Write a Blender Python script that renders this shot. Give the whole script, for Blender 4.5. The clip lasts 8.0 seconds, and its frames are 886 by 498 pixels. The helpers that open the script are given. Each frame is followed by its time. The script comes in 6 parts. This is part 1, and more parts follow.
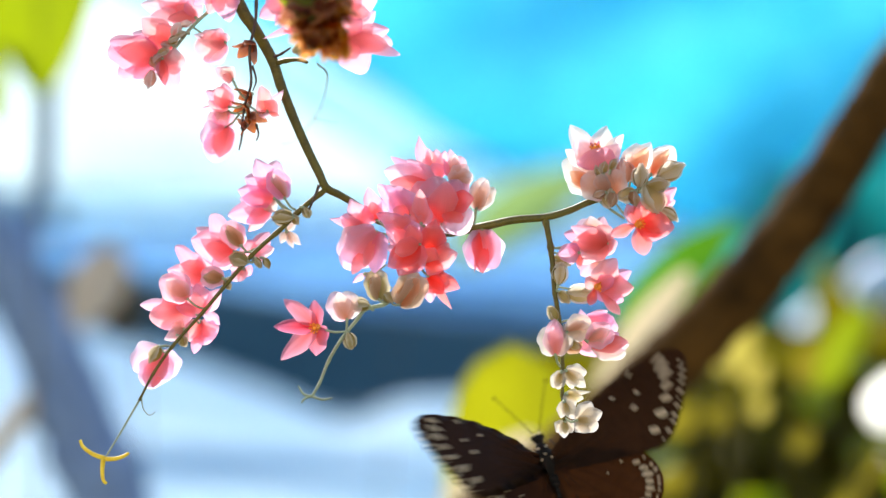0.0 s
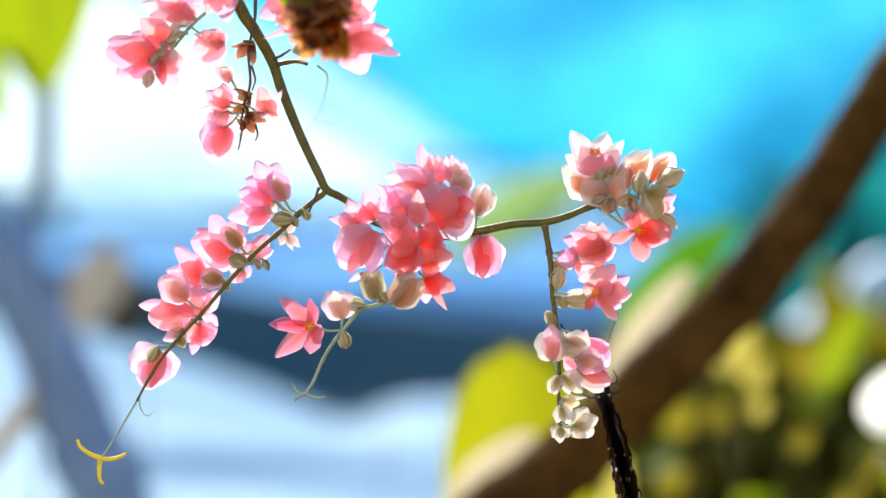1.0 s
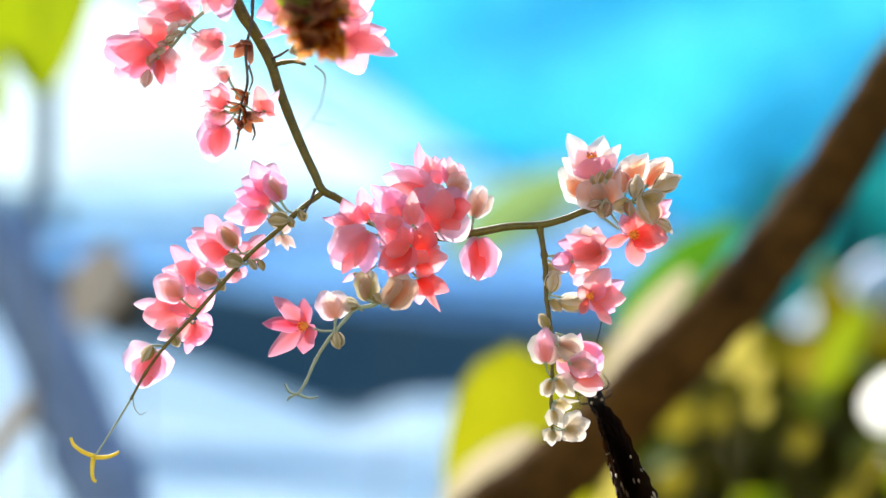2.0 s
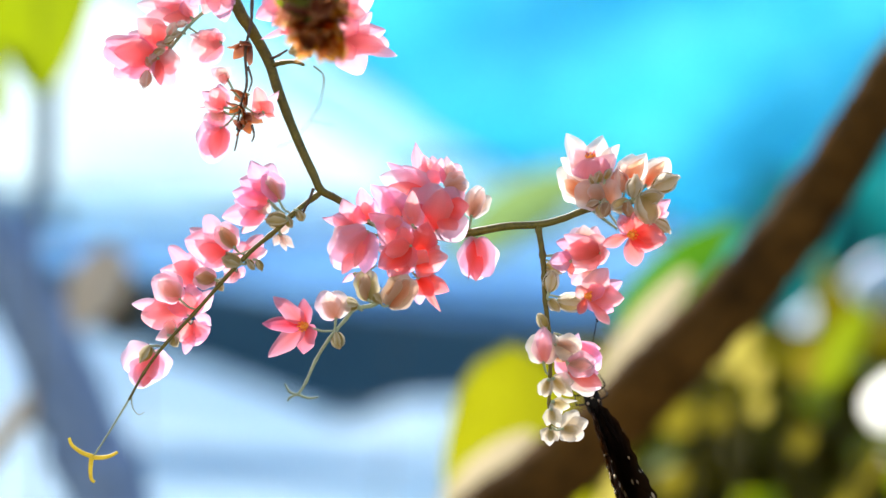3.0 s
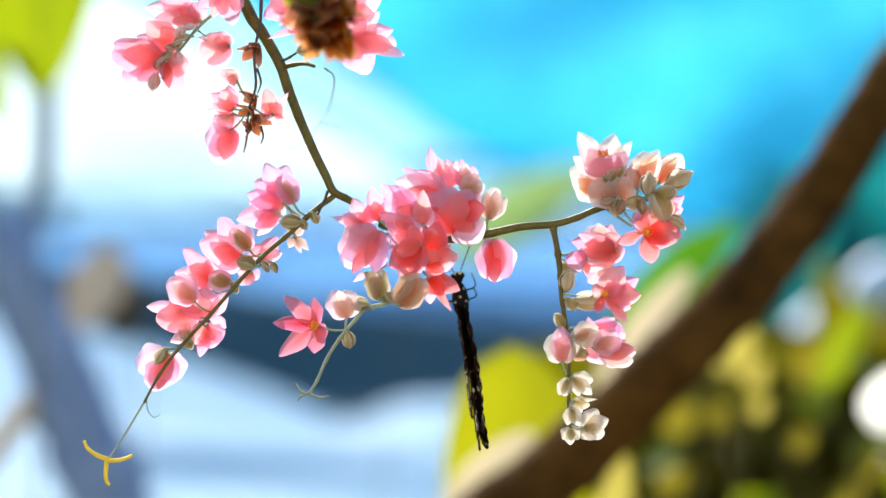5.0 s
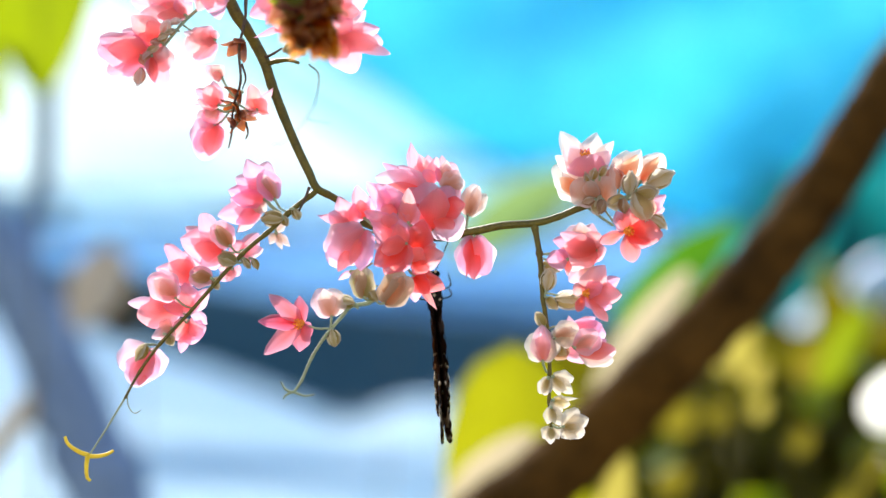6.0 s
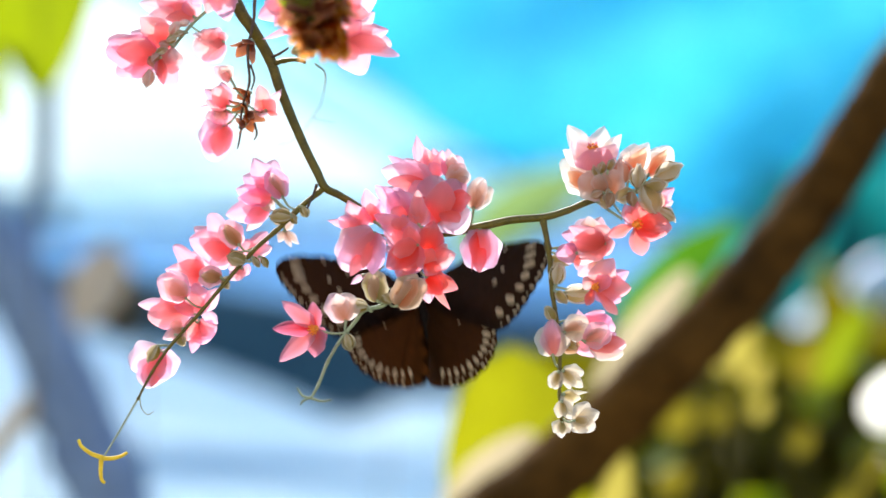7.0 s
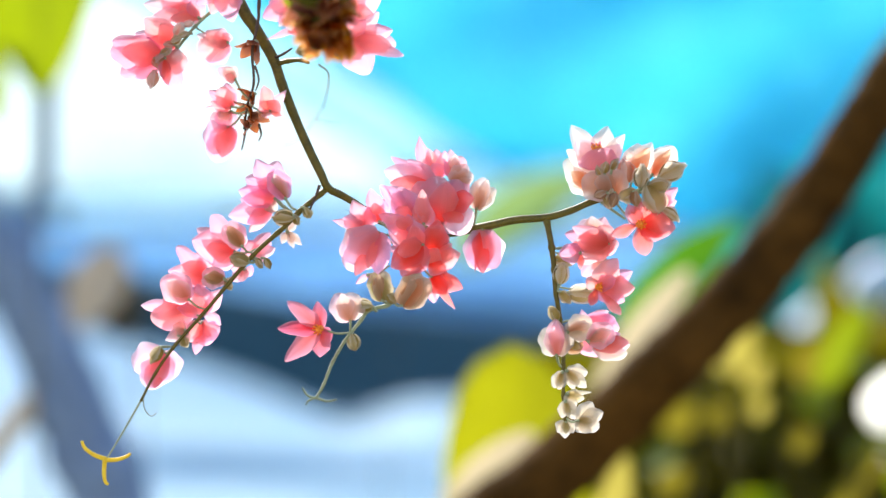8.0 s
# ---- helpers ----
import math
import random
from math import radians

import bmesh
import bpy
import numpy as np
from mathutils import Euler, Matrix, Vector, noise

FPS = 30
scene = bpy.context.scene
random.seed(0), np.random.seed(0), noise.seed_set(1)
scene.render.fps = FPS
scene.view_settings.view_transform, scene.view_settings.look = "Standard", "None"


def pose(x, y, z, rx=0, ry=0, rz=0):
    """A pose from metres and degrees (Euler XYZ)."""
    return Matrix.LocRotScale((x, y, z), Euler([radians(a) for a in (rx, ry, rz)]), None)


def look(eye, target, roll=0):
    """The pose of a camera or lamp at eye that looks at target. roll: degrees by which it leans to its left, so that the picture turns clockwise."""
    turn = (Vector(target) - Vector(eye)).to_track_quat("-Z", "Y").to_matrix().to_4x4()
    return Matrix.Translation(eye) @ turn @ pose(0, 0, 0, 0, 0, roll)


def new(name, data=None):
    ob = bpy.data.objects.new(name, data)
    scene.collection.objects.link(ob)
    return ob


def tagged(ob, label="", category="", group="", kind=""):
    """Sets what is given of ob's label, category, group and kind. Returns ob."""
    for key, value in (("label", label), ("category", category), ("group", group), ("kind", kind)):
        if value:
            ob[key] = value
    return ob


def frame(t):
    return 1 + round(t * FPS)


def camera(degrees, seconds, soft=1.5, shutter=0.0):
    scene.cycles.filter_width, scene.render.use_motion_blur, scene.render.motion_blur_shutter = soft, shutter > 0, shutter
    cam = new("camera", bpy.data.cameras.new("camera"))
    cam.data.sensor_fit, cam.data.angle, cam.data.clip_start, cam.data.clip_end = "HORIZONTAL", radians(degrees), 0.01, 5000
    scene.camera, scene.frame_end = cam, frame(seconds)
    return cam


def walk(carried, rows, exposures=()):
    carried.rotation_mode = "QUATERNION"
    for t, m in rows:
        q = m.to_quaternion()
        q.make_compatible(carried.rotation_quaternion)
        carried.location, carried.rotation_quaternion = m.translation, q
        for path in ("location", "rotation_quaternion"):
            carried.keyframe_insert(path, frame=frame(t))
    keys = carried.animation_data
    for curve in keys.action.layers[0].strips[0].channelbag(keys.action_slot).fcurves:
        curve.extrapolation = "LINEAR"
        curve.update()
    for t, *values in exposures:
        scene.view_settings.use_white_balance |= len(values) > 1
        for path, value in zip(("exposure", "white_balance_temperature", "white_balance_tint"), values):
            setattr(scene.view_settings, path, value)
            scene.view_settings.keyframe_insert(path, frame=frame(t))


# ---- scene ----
# Backlit coral vine sprays with a dark brown butterfly, close to a long lens.
EYE, FOCUS = Vector((0, 0, 1.6)), 1.0642
cam = camera(14.0, 8.0, 1.5, 0.5)
walk(cam, [(0.0, look(EYE, (0, FOCUS, 1.6))), (8.0, look(EYE, (0, FOCUS, 1.6)))], [(0.0, 0.75, 6400, 9), (8.0, 0.75, 6400, 9)])
cam.data.dof.use_dof, cam.data.dof.focus_distance, cam.data.dof.aperture_fstop = True, FOCUS, 8.0

# ---- light ----
SUN_HEIGHT, SUN_SIDE = 38.0, -24.0          # degrees above the horizon, degrees to the left of +y
world = bpy.data.worlds.new("sky")
scene.world = world
world.use_nodes = True
wn = world.node_tree.nodes
sky = wn.new("ShaderNodeTexSky")
sky.sky_type, sky.sun_disc = "NISHITA", False
sky.sun_elevation, sky.sun_rotation = radians(SUN_HEIGHT), radians(SUN_SIDE)
sky.air_density, sky.dust_density, sky.ozone_density = 1.2, 0.4, 3.0
wn["Background"].inputs["Strength"].default_value = 0.15
world.node_tree.links.new(sky.outputs[0], wn["Background"].inputs["Color"])
sun = new("sun", bpy.data.lights.new("sun", "SUN"))
sun.data.energy, sun.data.angle, sun.data.color = 5.0, radians(0.5), (1.0, 0.95, 0.86)
sun_way = Vector((math.sin(radians(SUN_SIDE)) * math.cos(radians(SUN_HEIGHT)),
                  math.cos(radians(SUN_SIDE)) * math.cos(radians(SUN_HEIGHT)), math.sin(radians(SUN_HEIGHT))))
sun.matrix_world = look(sun_way * 20, (0, 0, 0))


# ---- materials ----
def blank(name):
    m = bpy.data.materials.new(name)
    m.use_nodes = True
    n, l = m.node_tree.nodes, m.node_tree.links
    n.clear()
    out = n.new("ShaderNodeOutputMaterial")
    return m, n, l, out


def ramp(n, stops):
    r = n.new("ShaderNodeValToRGB")
    while len(r.color_ramp.elements) < len(stops):
        r.color_ramp.elements.new(0.5)
    for e, (p, c) in zip(r.color_ramp.elements, stops):
        e.position, e.color = p, (*c, 1)
    return r


def noise_at(n, l, scale, detail=4.0, coords="Object"):
    tc, tx = n.new("ShaderNodeTexCoord"), n.new("ShaderNodeTexNoise")
    tx.inputs["Scale"].default_value, tx.inputs["Detail"].default_value = scale, detail
    l.new(tc.outputs[coords], tx.inputs["Vector"])
    return tx


def bumped(n, l, height, strength, distance):
    b = n.new("ShaderNodeBump")
    b.inputs["Strength"].default_value, b.inputs["Distance"].default_value = strength, distance
    l.new(height, b.inputs["Height"])
    return b


def surface(name, dark, light, scale, rough=0.6, fine=6.0, relief=0.3, depth=0.002, through_light=0.0, through_tint=None, gloss=0.4, fuzz=0.0, through_dark=None):
    """A two-scale mottled surface; through_light: the share of light that a thin sheet lets through."""
    m, n, l, out = blank(name)
    big, small = noise_at(n, l, scale), noise_at(n, l, scale * fine, 6.0)
    mixv = n.new("ShaderNodeMath")
    mixv.operation = "MULTIPLY_ADD"
    mixv.inputs[1].default_value = 0.45
    half = n.new("ShaderNodeMath")
    half.operation = "MULTIPLY"
    half.inputs[1].default_value = 0.55
    l.new(big.outputs[0], half.inputs[0])
    l.new(small.outputs[0], mixv.inputs[0])
    l.new(half.outputs[0], mixv.inputs[2])
    r = ramp(n, [(0.3, dark), (0.7, light)])
    l.new(mixv.outputs[0], r.inputs[0])
    p = n.new("ShaderNodeBsdfPrincipled")
    p.inputs["Roughness"].default_value = rough
    p.inputs["Specular IOR Level"].default_value = gloss
    p.inputs["Sheen Weight"].default_value, p.inputs["Sheen Roughness"].default_value = fuzz, 0.35
    l.new(r.outputs[0], p.inputs["Base Color"])
    b = bumped(n, l, mixv.outputs[0], relief, depth)
    l.new(b.outputs[0], p.inputs["Normal"])
    if through_light:
        t, mx = n.new("ShaderNodeBsdfTranslucent"), n.new("ShaderNodeMixShader")
        mx.inputs[0].default_value = through_light
        if through_tint:
            tr = ramp(n, [(0.3, through_dark or tuple(c * 0.8 for c in through_tint)), (0.7, through_tint)])
            l.new(mixv.outputs[0], tr.inputs[0])
            l.new(tr.outputs[0], t.inputs["Color"])
        else:
            l.new(r.outputs[0], t.inputs["Color"])
        l.new(b.outputs[0], t.inputs["Normal"])
        l.new(p.outputs[0], mx.inputs[1])
        l.new(t.outputs[0], mx.inputs[2])
        l.new(mx.outputs[0], out.inputs[0])
    else:
        l.new(p.outputs[0], out.inputs[0])
    return m


def petal_material(name, base, middle, rim, share=0.6, sheer=0.14, rim_sheer=0.3):
    """Papery petal: colour runs from the base along the midrib to a paler rim, with fine veins; lets light through."""
    m, n, l, out = blank(name)
    uv, sep = n.new("ShaderNodeUVMap"), n.new("ShaderNodeSeparateXYZ")
    l.new(uv.outputs[0], sep.inputs[0])
    side = n.new("ShaderNodeMath")
    side.operation = "MULTIPLY_ADD"
    side.inputs[1].default_value, side.inputs[2].default_value = 2.0, -1.0
    l.new(sep.outputs[0], side.inputs[0])
    off = n.new("ShaderNodeMath")
    off.operation = "ABSOLUTE"
    l.new(side.outputs[0], off.inputs[0])
    blot = noise_at(n, l, 260.0, 3.0)
    wob = n.new("ShaderNodeMath")
    wob.operation = "MULTIPLY_ADD"
    wob.inputs[1].default_value, wob.inputs[2].default_value = 0.35, -0.17
    l.new(blot.outputs[0], wob.inputs[0])
    far = n.new("ShaderNodeMath")
    far.operation = "MAXIMUM"
    tip = n.new("ShaderNodeMath")
    tip.operation = "POWER"
    tip.inputs[1].default_value = 1.5
    l.new(sep.outputs[1], tip.inputs[0])
    l.new(off.outputs[0], far.inputs[0])
    l.new(tip.outputs[0], far.inputs[1])
    add = n.new("ShaderNodeMath")
    l.new(far.outputs[0], add.inputs[0])
    l.new(wob.outputs[0], add.inputs[1])
    # outermost edge: the petal's own paling plus bright rim light put into the colour
    pale = tuple(c + (0.97 - c) * 0.18 for c in rim)
    r = ramp(n, [(0.0, base), (0.46, middle), (0.82, rim), (0.91, pale)])
    reach = n.new("ShaderNodeMath")
    reach.operation = "MULTIPLY"
    reach.inputs[1].default_value = 0.92
    l.new(add.outputs[0], reach.inputs[0])
    l.new(reach.outputs[0], r.inputs[0])
    info, hsv = n.new("ShaderNodeObjectInfo"), n.new("ShaderNodeHueSaturation")
    vary = n.new("ShaderNodeMapRange")
    vary.inputs[3].default_value, vary.inputs[4].default_value = 0.82, 1.12
    l.new(info.outputs["Random"], vary.inputs[0])
    l.new(vary.outputs[0], hsv.inputs["Saturation"])
    l.new(r.outputs[0], hsv.inputs["Color"])
    veins = n.new("ShaderNodeTexWave")
    veins.bands_direction = "X"
    veins.inputs["Scale"].default_value, veins.inputs["Distortion"].default_value = 4.5, 2.5
    veins.inputs["Detail"].default_value = 2.0
    l.new(uv.outputs[0], veins.inputs[0])
    dull = n.new("ShaderNodeMix")
    dull.data_type, dull.blend_type = "RGBA", "MULTIPLY"
    dull.inputs[0].default_value = 0.03
    l.new(hsv.outputs[0], dull.inputs[6])
    l.new(veins.outputs[0], dull.inputs[7])
    b = bumped(n, l, veins.outputs[1], 0.06, 0.0002)
    p, t, mx = n.new("ShaderNodeBsdfPrincipled"), n.new("ShaderNodeBsdfTranslucent"), n.new("ShaderNodeMixShader")
    p.inputs["Roughness"].default_value, p.inputs["Specular IOR Level"].default_value = 0.5, 0.2
    mx.inputs[0].default_value = share
    for s in (p, t):
        l.new(dull.outputs[2], s.inputs[0])
        l.new(b.outputs[0], s.inputs["Normal"])
    l.new(p.outputs[0], mx.inputs[1])
    l.new(t.outputs[0], mx.inputs[2])
    clear, thin = n.new("ShaderNodeBsdfTransparent"), n.new("ShaderNodeMixShader")
    thinner = n.new("ShaderNodeMapRange")
    thinner.inputs[1].default_value, thinner.inputs[2].default_value = 0.35, 0.95
    thinner.inputs[3].default_value, thinner.inputs[4].default_value = sheer, rim_sheer
    l.new(add.outputs[0], thinner.inputs[0])
    l.new(thinner.outputs[0], thin.inputs[0])
    wash = n.new("ShaderNodeMix")
    wash.data_type = "RGBA"
    wash.inputs[0].default_value, wash.inputs[7].default_value = 0.5, (1, 1, 1, 1)
    l.new(dull.outputs[2], wash.inputs[6])
    l.new(wash.outputs[2], clear.inputs[0])
    l.new(mx.outputs[0], thin.inputs[1])
    l.new(clear.outputs[0], thin.inputs[2])
    l.new(thin.outputs[0], out.inputs[0])
    return m


PINK = petal_material("pink_petal", (0.93, 0.36, 0.37), (0.92, 0.42, 0.49), (0.87, 0.44, 0.60), 0.82, 0.08, 0.14)
LILAC = petal_material("lilac_petal", (0.92, 0.40, 0.47), (0.88, 0.43, 0.58), (0.83, 0.46, 0.68), 0.80, 0.08, 0.14)
ROSE = petal_material("rose_petal", (0.74, 0.07, 0.06), (0.66, 0.16, 0.22), (0.66, 0.22, 0.34), 0.60, 0.06, 0.10)
CORAL = petal_material("coral_petal", (0.95, 0.33, 0.28), (0.95, 0.38, 0.36), (0.93, 0.43, 0.47), 0.82, 0.08, 0.14)
DEEP = petal_material("deep_coral_petal", (0.93, 0.17, 0.12), (0.92, 0.24, 0.21), (0.90, 0.31, 0.34), 0.82, 0.08, 0.14)
PALE = petal_material("pale_petal", (0.88, 0.40, 0.38), (0.86, 0.48, 0.52), (0.83, 0.55, 0.65), 0.72, 0.10, 0.16)
IVORY = petal_material("ivory_petal", (0.86, 0.42, 0.36), (0.92, 0.72, 0.64), (0.95, 0.90, 0.86), 0.72, 0.10, 0.16)
SHEER = petal_material("sheer_petal", (0.90, 0.43, 0.49), (0.86, 0.49, 0.60), (0.81, 0.55, 0.71), 0.80, 0.08, 0.14)
CREAM = petal_material("cream_bud", (0.44, 0.32, 0.08), (0.62, 0.49, 0.27), (0.81, 0.74, 0.63), 0.66, 0.12, 0.22)
BLUSH = petal_material("blush_bud", (0.60, 0.33, 0.20), (0.72, 0.46, 0.37), (0.80, 0.66, 0.65), 0.66, 0.12, 0.22)
GREENISH = petal_material("green_bud", (0.31, 0.24, 0.05), (0.43, 0.33, 0.12), (0.60, 0.51, 0.34), 0.46, 0.08, 0.14)
PEACH = petal_material("peach_bud", (0.80, 0.30, 0.13), (0.82, 0.41, 0.23), (0.82, 0.53, 0.38), 0.76, 0.06, 0.12)
VEIL = petal_material("white_veil_petal", (0.60, 0.48, 0.31), (0.67, 0.57, 0.45), (0.72, 0.65, 0.59), 0.68, 0.14, 0.22)
TAN = petal_material("tan_bud", (0.42, 0.20, 0.09), (0.50, 0.28, 0.15), (0.58, 0.39, 0.27), 0.46, 0.06, 0.10)
DRY = petal_material("withered_petal", (0.10, 0.016, 0.002), (0.22, 0.044, 0.004), (0.42, 0.11, 0.010), 0.65, 0.04, 0.06)
AMBER = petal_material("amber_withered_petal", (0.26, 0.06, 0.004), (0.50, 0.14, 0.012), (0.80, 0.36, 0.06), 0.75, 0.06, 0.10)
STEM = surface("olive_stem", (0.050, 0.040, 0.003), (0.155, 0.118, 0.008), 300, 0.5, 5, 0.5, 0.0004, fuzz=0.12)
GREEN_STEM = surface("green_stem", (0.27, 0.32, 0.20), (0.45, 0.51, 0.35), 300, 0.5, 5, 0.4, 0.0003, 0.25, fuzz=0.8)
DRY_STEM = surface("dry_twig", (0.04, 0.025, 0.02), (0.12, 0.07, 0.045), 300, 0.7, 5, 0.6, 0.0004)
TENDRIL = surface("yellow_tendril", (0.80, 0.58, 0.03), (0.95, 0.78, 0.10), 300, 0.45, 5, 0.3, 0.0002, 0.35)
STAMEN = surface("orange_stamen", (0.80, 0.16, 0.02), (0.95, 0.40, 0.04), 500, 0.6, 4, 0.3, 0.0002)
WING = surface("wing_brown", (0.014, 0.0054, 0.0022), (0.040, 0.0140, 0.0046), 60, 0.6, 8, 0.3, 0.0003, 0.06, (0.50, 0.15, 0.025), 0.1)
WING_DARK = surface("wing_dark_brown", (0.012, 0.0058, 0.0034), (0.032, 0.0140, 0.0072), 60, 0.6, 8, 0.3, 0.0003, 0.035, (0.45, 0.14, 0.025), 0.1)
WING_VEIN = surface("wing_vein", (0.014, 0.007, 0.004), (0.030, 0.013, 0.007), 200, 0.7, 5, 0.4, 0.0002, gloss=0.1)
SPOT = surface("wing_spot", (0.48, 0.37, 0.24), (0.72, 0.59, 0.42), 200, 0.7, 5, 0.2, 0.0002, 0.4, (0.95, 0.78, 0.54))
BODY = surface("butterfly_body", (0.005, 0.0042, 0.004), (0.016, 0.013, 0.011), 500, 0.8, 5, 0.8, 0.0004, gloss=0.1)
BARK = surface("brown_bark", (0.0125, 0.0064, 0.0019), (0.130, 0.059, 0.012), 22, 0.9, 5, 0.9, 0.004, gloss=0.05)
PALE_BARK = surface("pale_bark", (0.46, 0.34, 0.22), (0.78, 0.64, 0.46), 40, 0.8, 6, 0.7, 0.003)
# bark with the bluish haze of skylit shade put into its colour
HAZE_BARK = surface("blue_haze_bark", (0.12, 0.18, 0.33), (0.27, 0.37, 0.58), 40, 0.85, 6, 0.8, 0.004)
LEAF_GREEN = surface("green_leaf", (0.045, 0.12, 0.008), (0.10, 0.22, 0.015), 30, 0.4, 8, 0.4, 0.002, 0.6, (0.08, 0.25, 0.004))
LEAF_YELLOW = surface("yellow_leaf", (0.16, 0.19, 0.01), (0.28, 0.31, 0.02), 30, 0.4, 8, 0.4, 0.002, 0.65, (0.62, 0.58, 0.0))
LEAF_LIME = surface("lime_leaf", (0.12, 0.17, 0.01), (0.22, 0.28, 0.02), 30, 0.4, 8, 0.4, 0.002, 0.6, (0.31, 0.38, 0.0))
LEAF_HAZE = surface("light_green_leaf", (0.20, 0.28, 0.10), (0.34, 0.42, 0.18), 30, 0.4, 8, 0.4, 0.002, 0.55, (0.36, 0.52, 0.14))
LEAF_BEIGE = surface("beige_leaf", (0.34, 0.28, 0.22), (0.54, 0.46, 0.37), 30, 0.7, 8, 0.4, 0.002, 0.12, (0.45, 0.36, 0.28))
# near white, so that one leaf stands for a sun glint
LEAF_GLINT = surface("glint_leaf", (0.75, 0.68, 0.55), (0.90, 0.85, 0.74), 30, 0.5, 8, 0.4, 0.002, 0.8, (0.97, 0.92, 0.82))
LEAF_CREAM = surface("cream_highlight_leaf", (0.60, 0.50, 0.34), (0.78, 0.68, 0.50), 30, 0.5, 8, 0.4, 0.002, 0.55, (0.74, 0.58, 0.34))
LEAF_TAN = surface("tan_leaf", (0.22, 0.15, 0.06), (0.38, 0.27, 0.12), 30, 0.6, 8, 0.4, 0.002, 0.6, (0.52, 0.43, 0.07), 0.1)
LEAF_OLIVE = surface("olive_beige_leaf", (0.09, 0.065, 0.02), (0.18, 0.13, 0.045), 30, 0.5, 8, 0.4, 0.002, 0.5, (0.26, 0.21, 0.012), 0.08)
LEAF_SHADED = surface("shaded_olive_leaf", (0.030, 0.027, 0.003), (0.080, 0.066, 0.006), 20, 0.5, 8, 0.4, 0.002, 0.36, (0.27, 0.24, 0.004), 0.08)
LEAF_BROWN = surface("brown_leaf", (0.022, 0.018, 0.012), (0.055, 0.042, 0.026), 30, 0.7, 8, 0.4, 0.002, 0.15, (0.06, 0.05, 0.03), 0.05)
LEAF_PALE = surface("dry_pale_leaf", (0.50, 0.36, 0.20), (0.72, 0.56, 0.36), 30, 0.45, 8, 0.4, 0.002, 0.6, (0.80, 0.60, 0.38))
LEAF_TEAL = surface("shaded_teal_leaf", (0.014, 0.10, 0.10), (0.035, 0.20, 0.20), 20, 0.5, 8, 0.4, 0.002, 0.5, (0.015, 0.38, 0.36), 0.15)
TARP = surface("turquoise_sheet", (0.01, 0.28, 0.38), (0.03, 0.46, 0.56), 1.6, 0.5, 4, 0.3, 0.01, 0.9, (0.13, 0.72, 0.94), through_dark=(0.02, 0.42, 0.66))
SKY_FADE = surface("sky_fade_sheet", (0.40, 0.62, 0.80), (0.55, 0.76, 0.90), 1.2, 0.5, 8, 0.3, 0.01, 0.8, (0.46, 0.76, 0.97))
SKY_GLOW = surface("sky_glow_sheet", (0.40, 0.72, 0.80), (0.60, 0.86, 0.90), 1.2, 0.5, 8, 0.3, 0.01, 0.95, (0.90, 1.0, 1.0))
GLOW_EDGE = surface("glow_edge_sheet", (0.20, 0.58, 0.68), (0.36, 0.70, 0.78), 1.2, 0.5, 8, 0.3, 0.01, 0.92, (0.56, 0.90, 0.97))
BLUE_SHEET = surface("blue_sheet", (0.14, 0.42, 0.70), (0.22, 0.54, 0.82), 1.5, 0.5, 8, 0.3, 0.01, 0.75, (0.26, 0.54, 0.88))
PALE_ROOF = surface("pale_blue_roof", (0.41, 0.69, 0.92), (0.66, 0.86, 0.97), 1.5, 0.6, 10, 0.3, 0.004)
HOSE = surface("blue_hose", (0.42, 0.60, 0.78), (0.62, 0.78, 0.92), 8, 0.4, 8, 0.3, 0.001)
DARK_WALL = surface("slate_wall", (0.035, 0.085, 0.115), (0.075, 0.15, 0.19), 2.0, 0.8, 8, 0.4, 0.01)
# kept pale so that the added wall throws back more fill light
PLASTER = surface("cream_plaster", (0.66, 0.60, 0.50), (0.80, 0.74, 0.63), 3.0, 0.9, 10, 0.4, 0.004)
BAMBOO = surface("bamboo_pole", (0.30, 0.24, 0.10), (0.50, 0.42, 0.22), 20, 0.6, 6, 0.4, 0.002)
EARTH = surface("earth_and_grass", (0.06, 0.07, 0.025), (0.16, 0.14, 0.07), 0.8, 0.95, 12, 0.6, 0.03)


# ---- shaping helpers ----
def grid_point(a, b, w=0.0):
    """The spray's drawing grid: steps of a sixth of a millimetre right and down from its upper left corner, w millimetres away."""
    return Vector(((a - 784) / 6000, FOCUS + w / 1000, 1.6 + (441 - b) / 6000))


def behind(a, b, y):
    """The same direction carried on to the distance y."""
    return Vector(((a - 784) / 6000 * y / FOCUS, y, 1.6 + (441 - b) / 6000 * y / FOCUS))


def part(name, bm, material, parent, label=""):
    me = bpy.data.meshes.new(name)
    bm.to_mesh(me)
    bm.free()
    me.materials.append(material)
    for f in me.polygons:
        f.use_smooth = True
    ob = new(name, me)
    ob.parent = parent
    return tagged(ob, label)


def thing(name, at, label, category, group="", kind=""):
    ob = new(name)
    ob.empty_display_size = 0.01
    ob.location = at
    return tagged(ob, label, category, group, kind)


def curve_through(points, steps=6):
    """Catmull-Rom points through the given ones."""
    p = [Vector(q) for q in points]
    p = [2 * p[0] - p[1]] + p + [2 * p[-1] - p[-2]]
    out = []
    for i in range(1, len(p) - 2):
        a, b, c, d = p[i - 1:i + 3]
        for k in range(steps):
            t = k / steps
            out.append(0.5 * (2 * b + (c - a) * t + (2 * a - 5 * b + 4 * c - d) * t * t + (3 * b - a - 3 * c + d) * t ** 3))
    return out + [p[-2]]


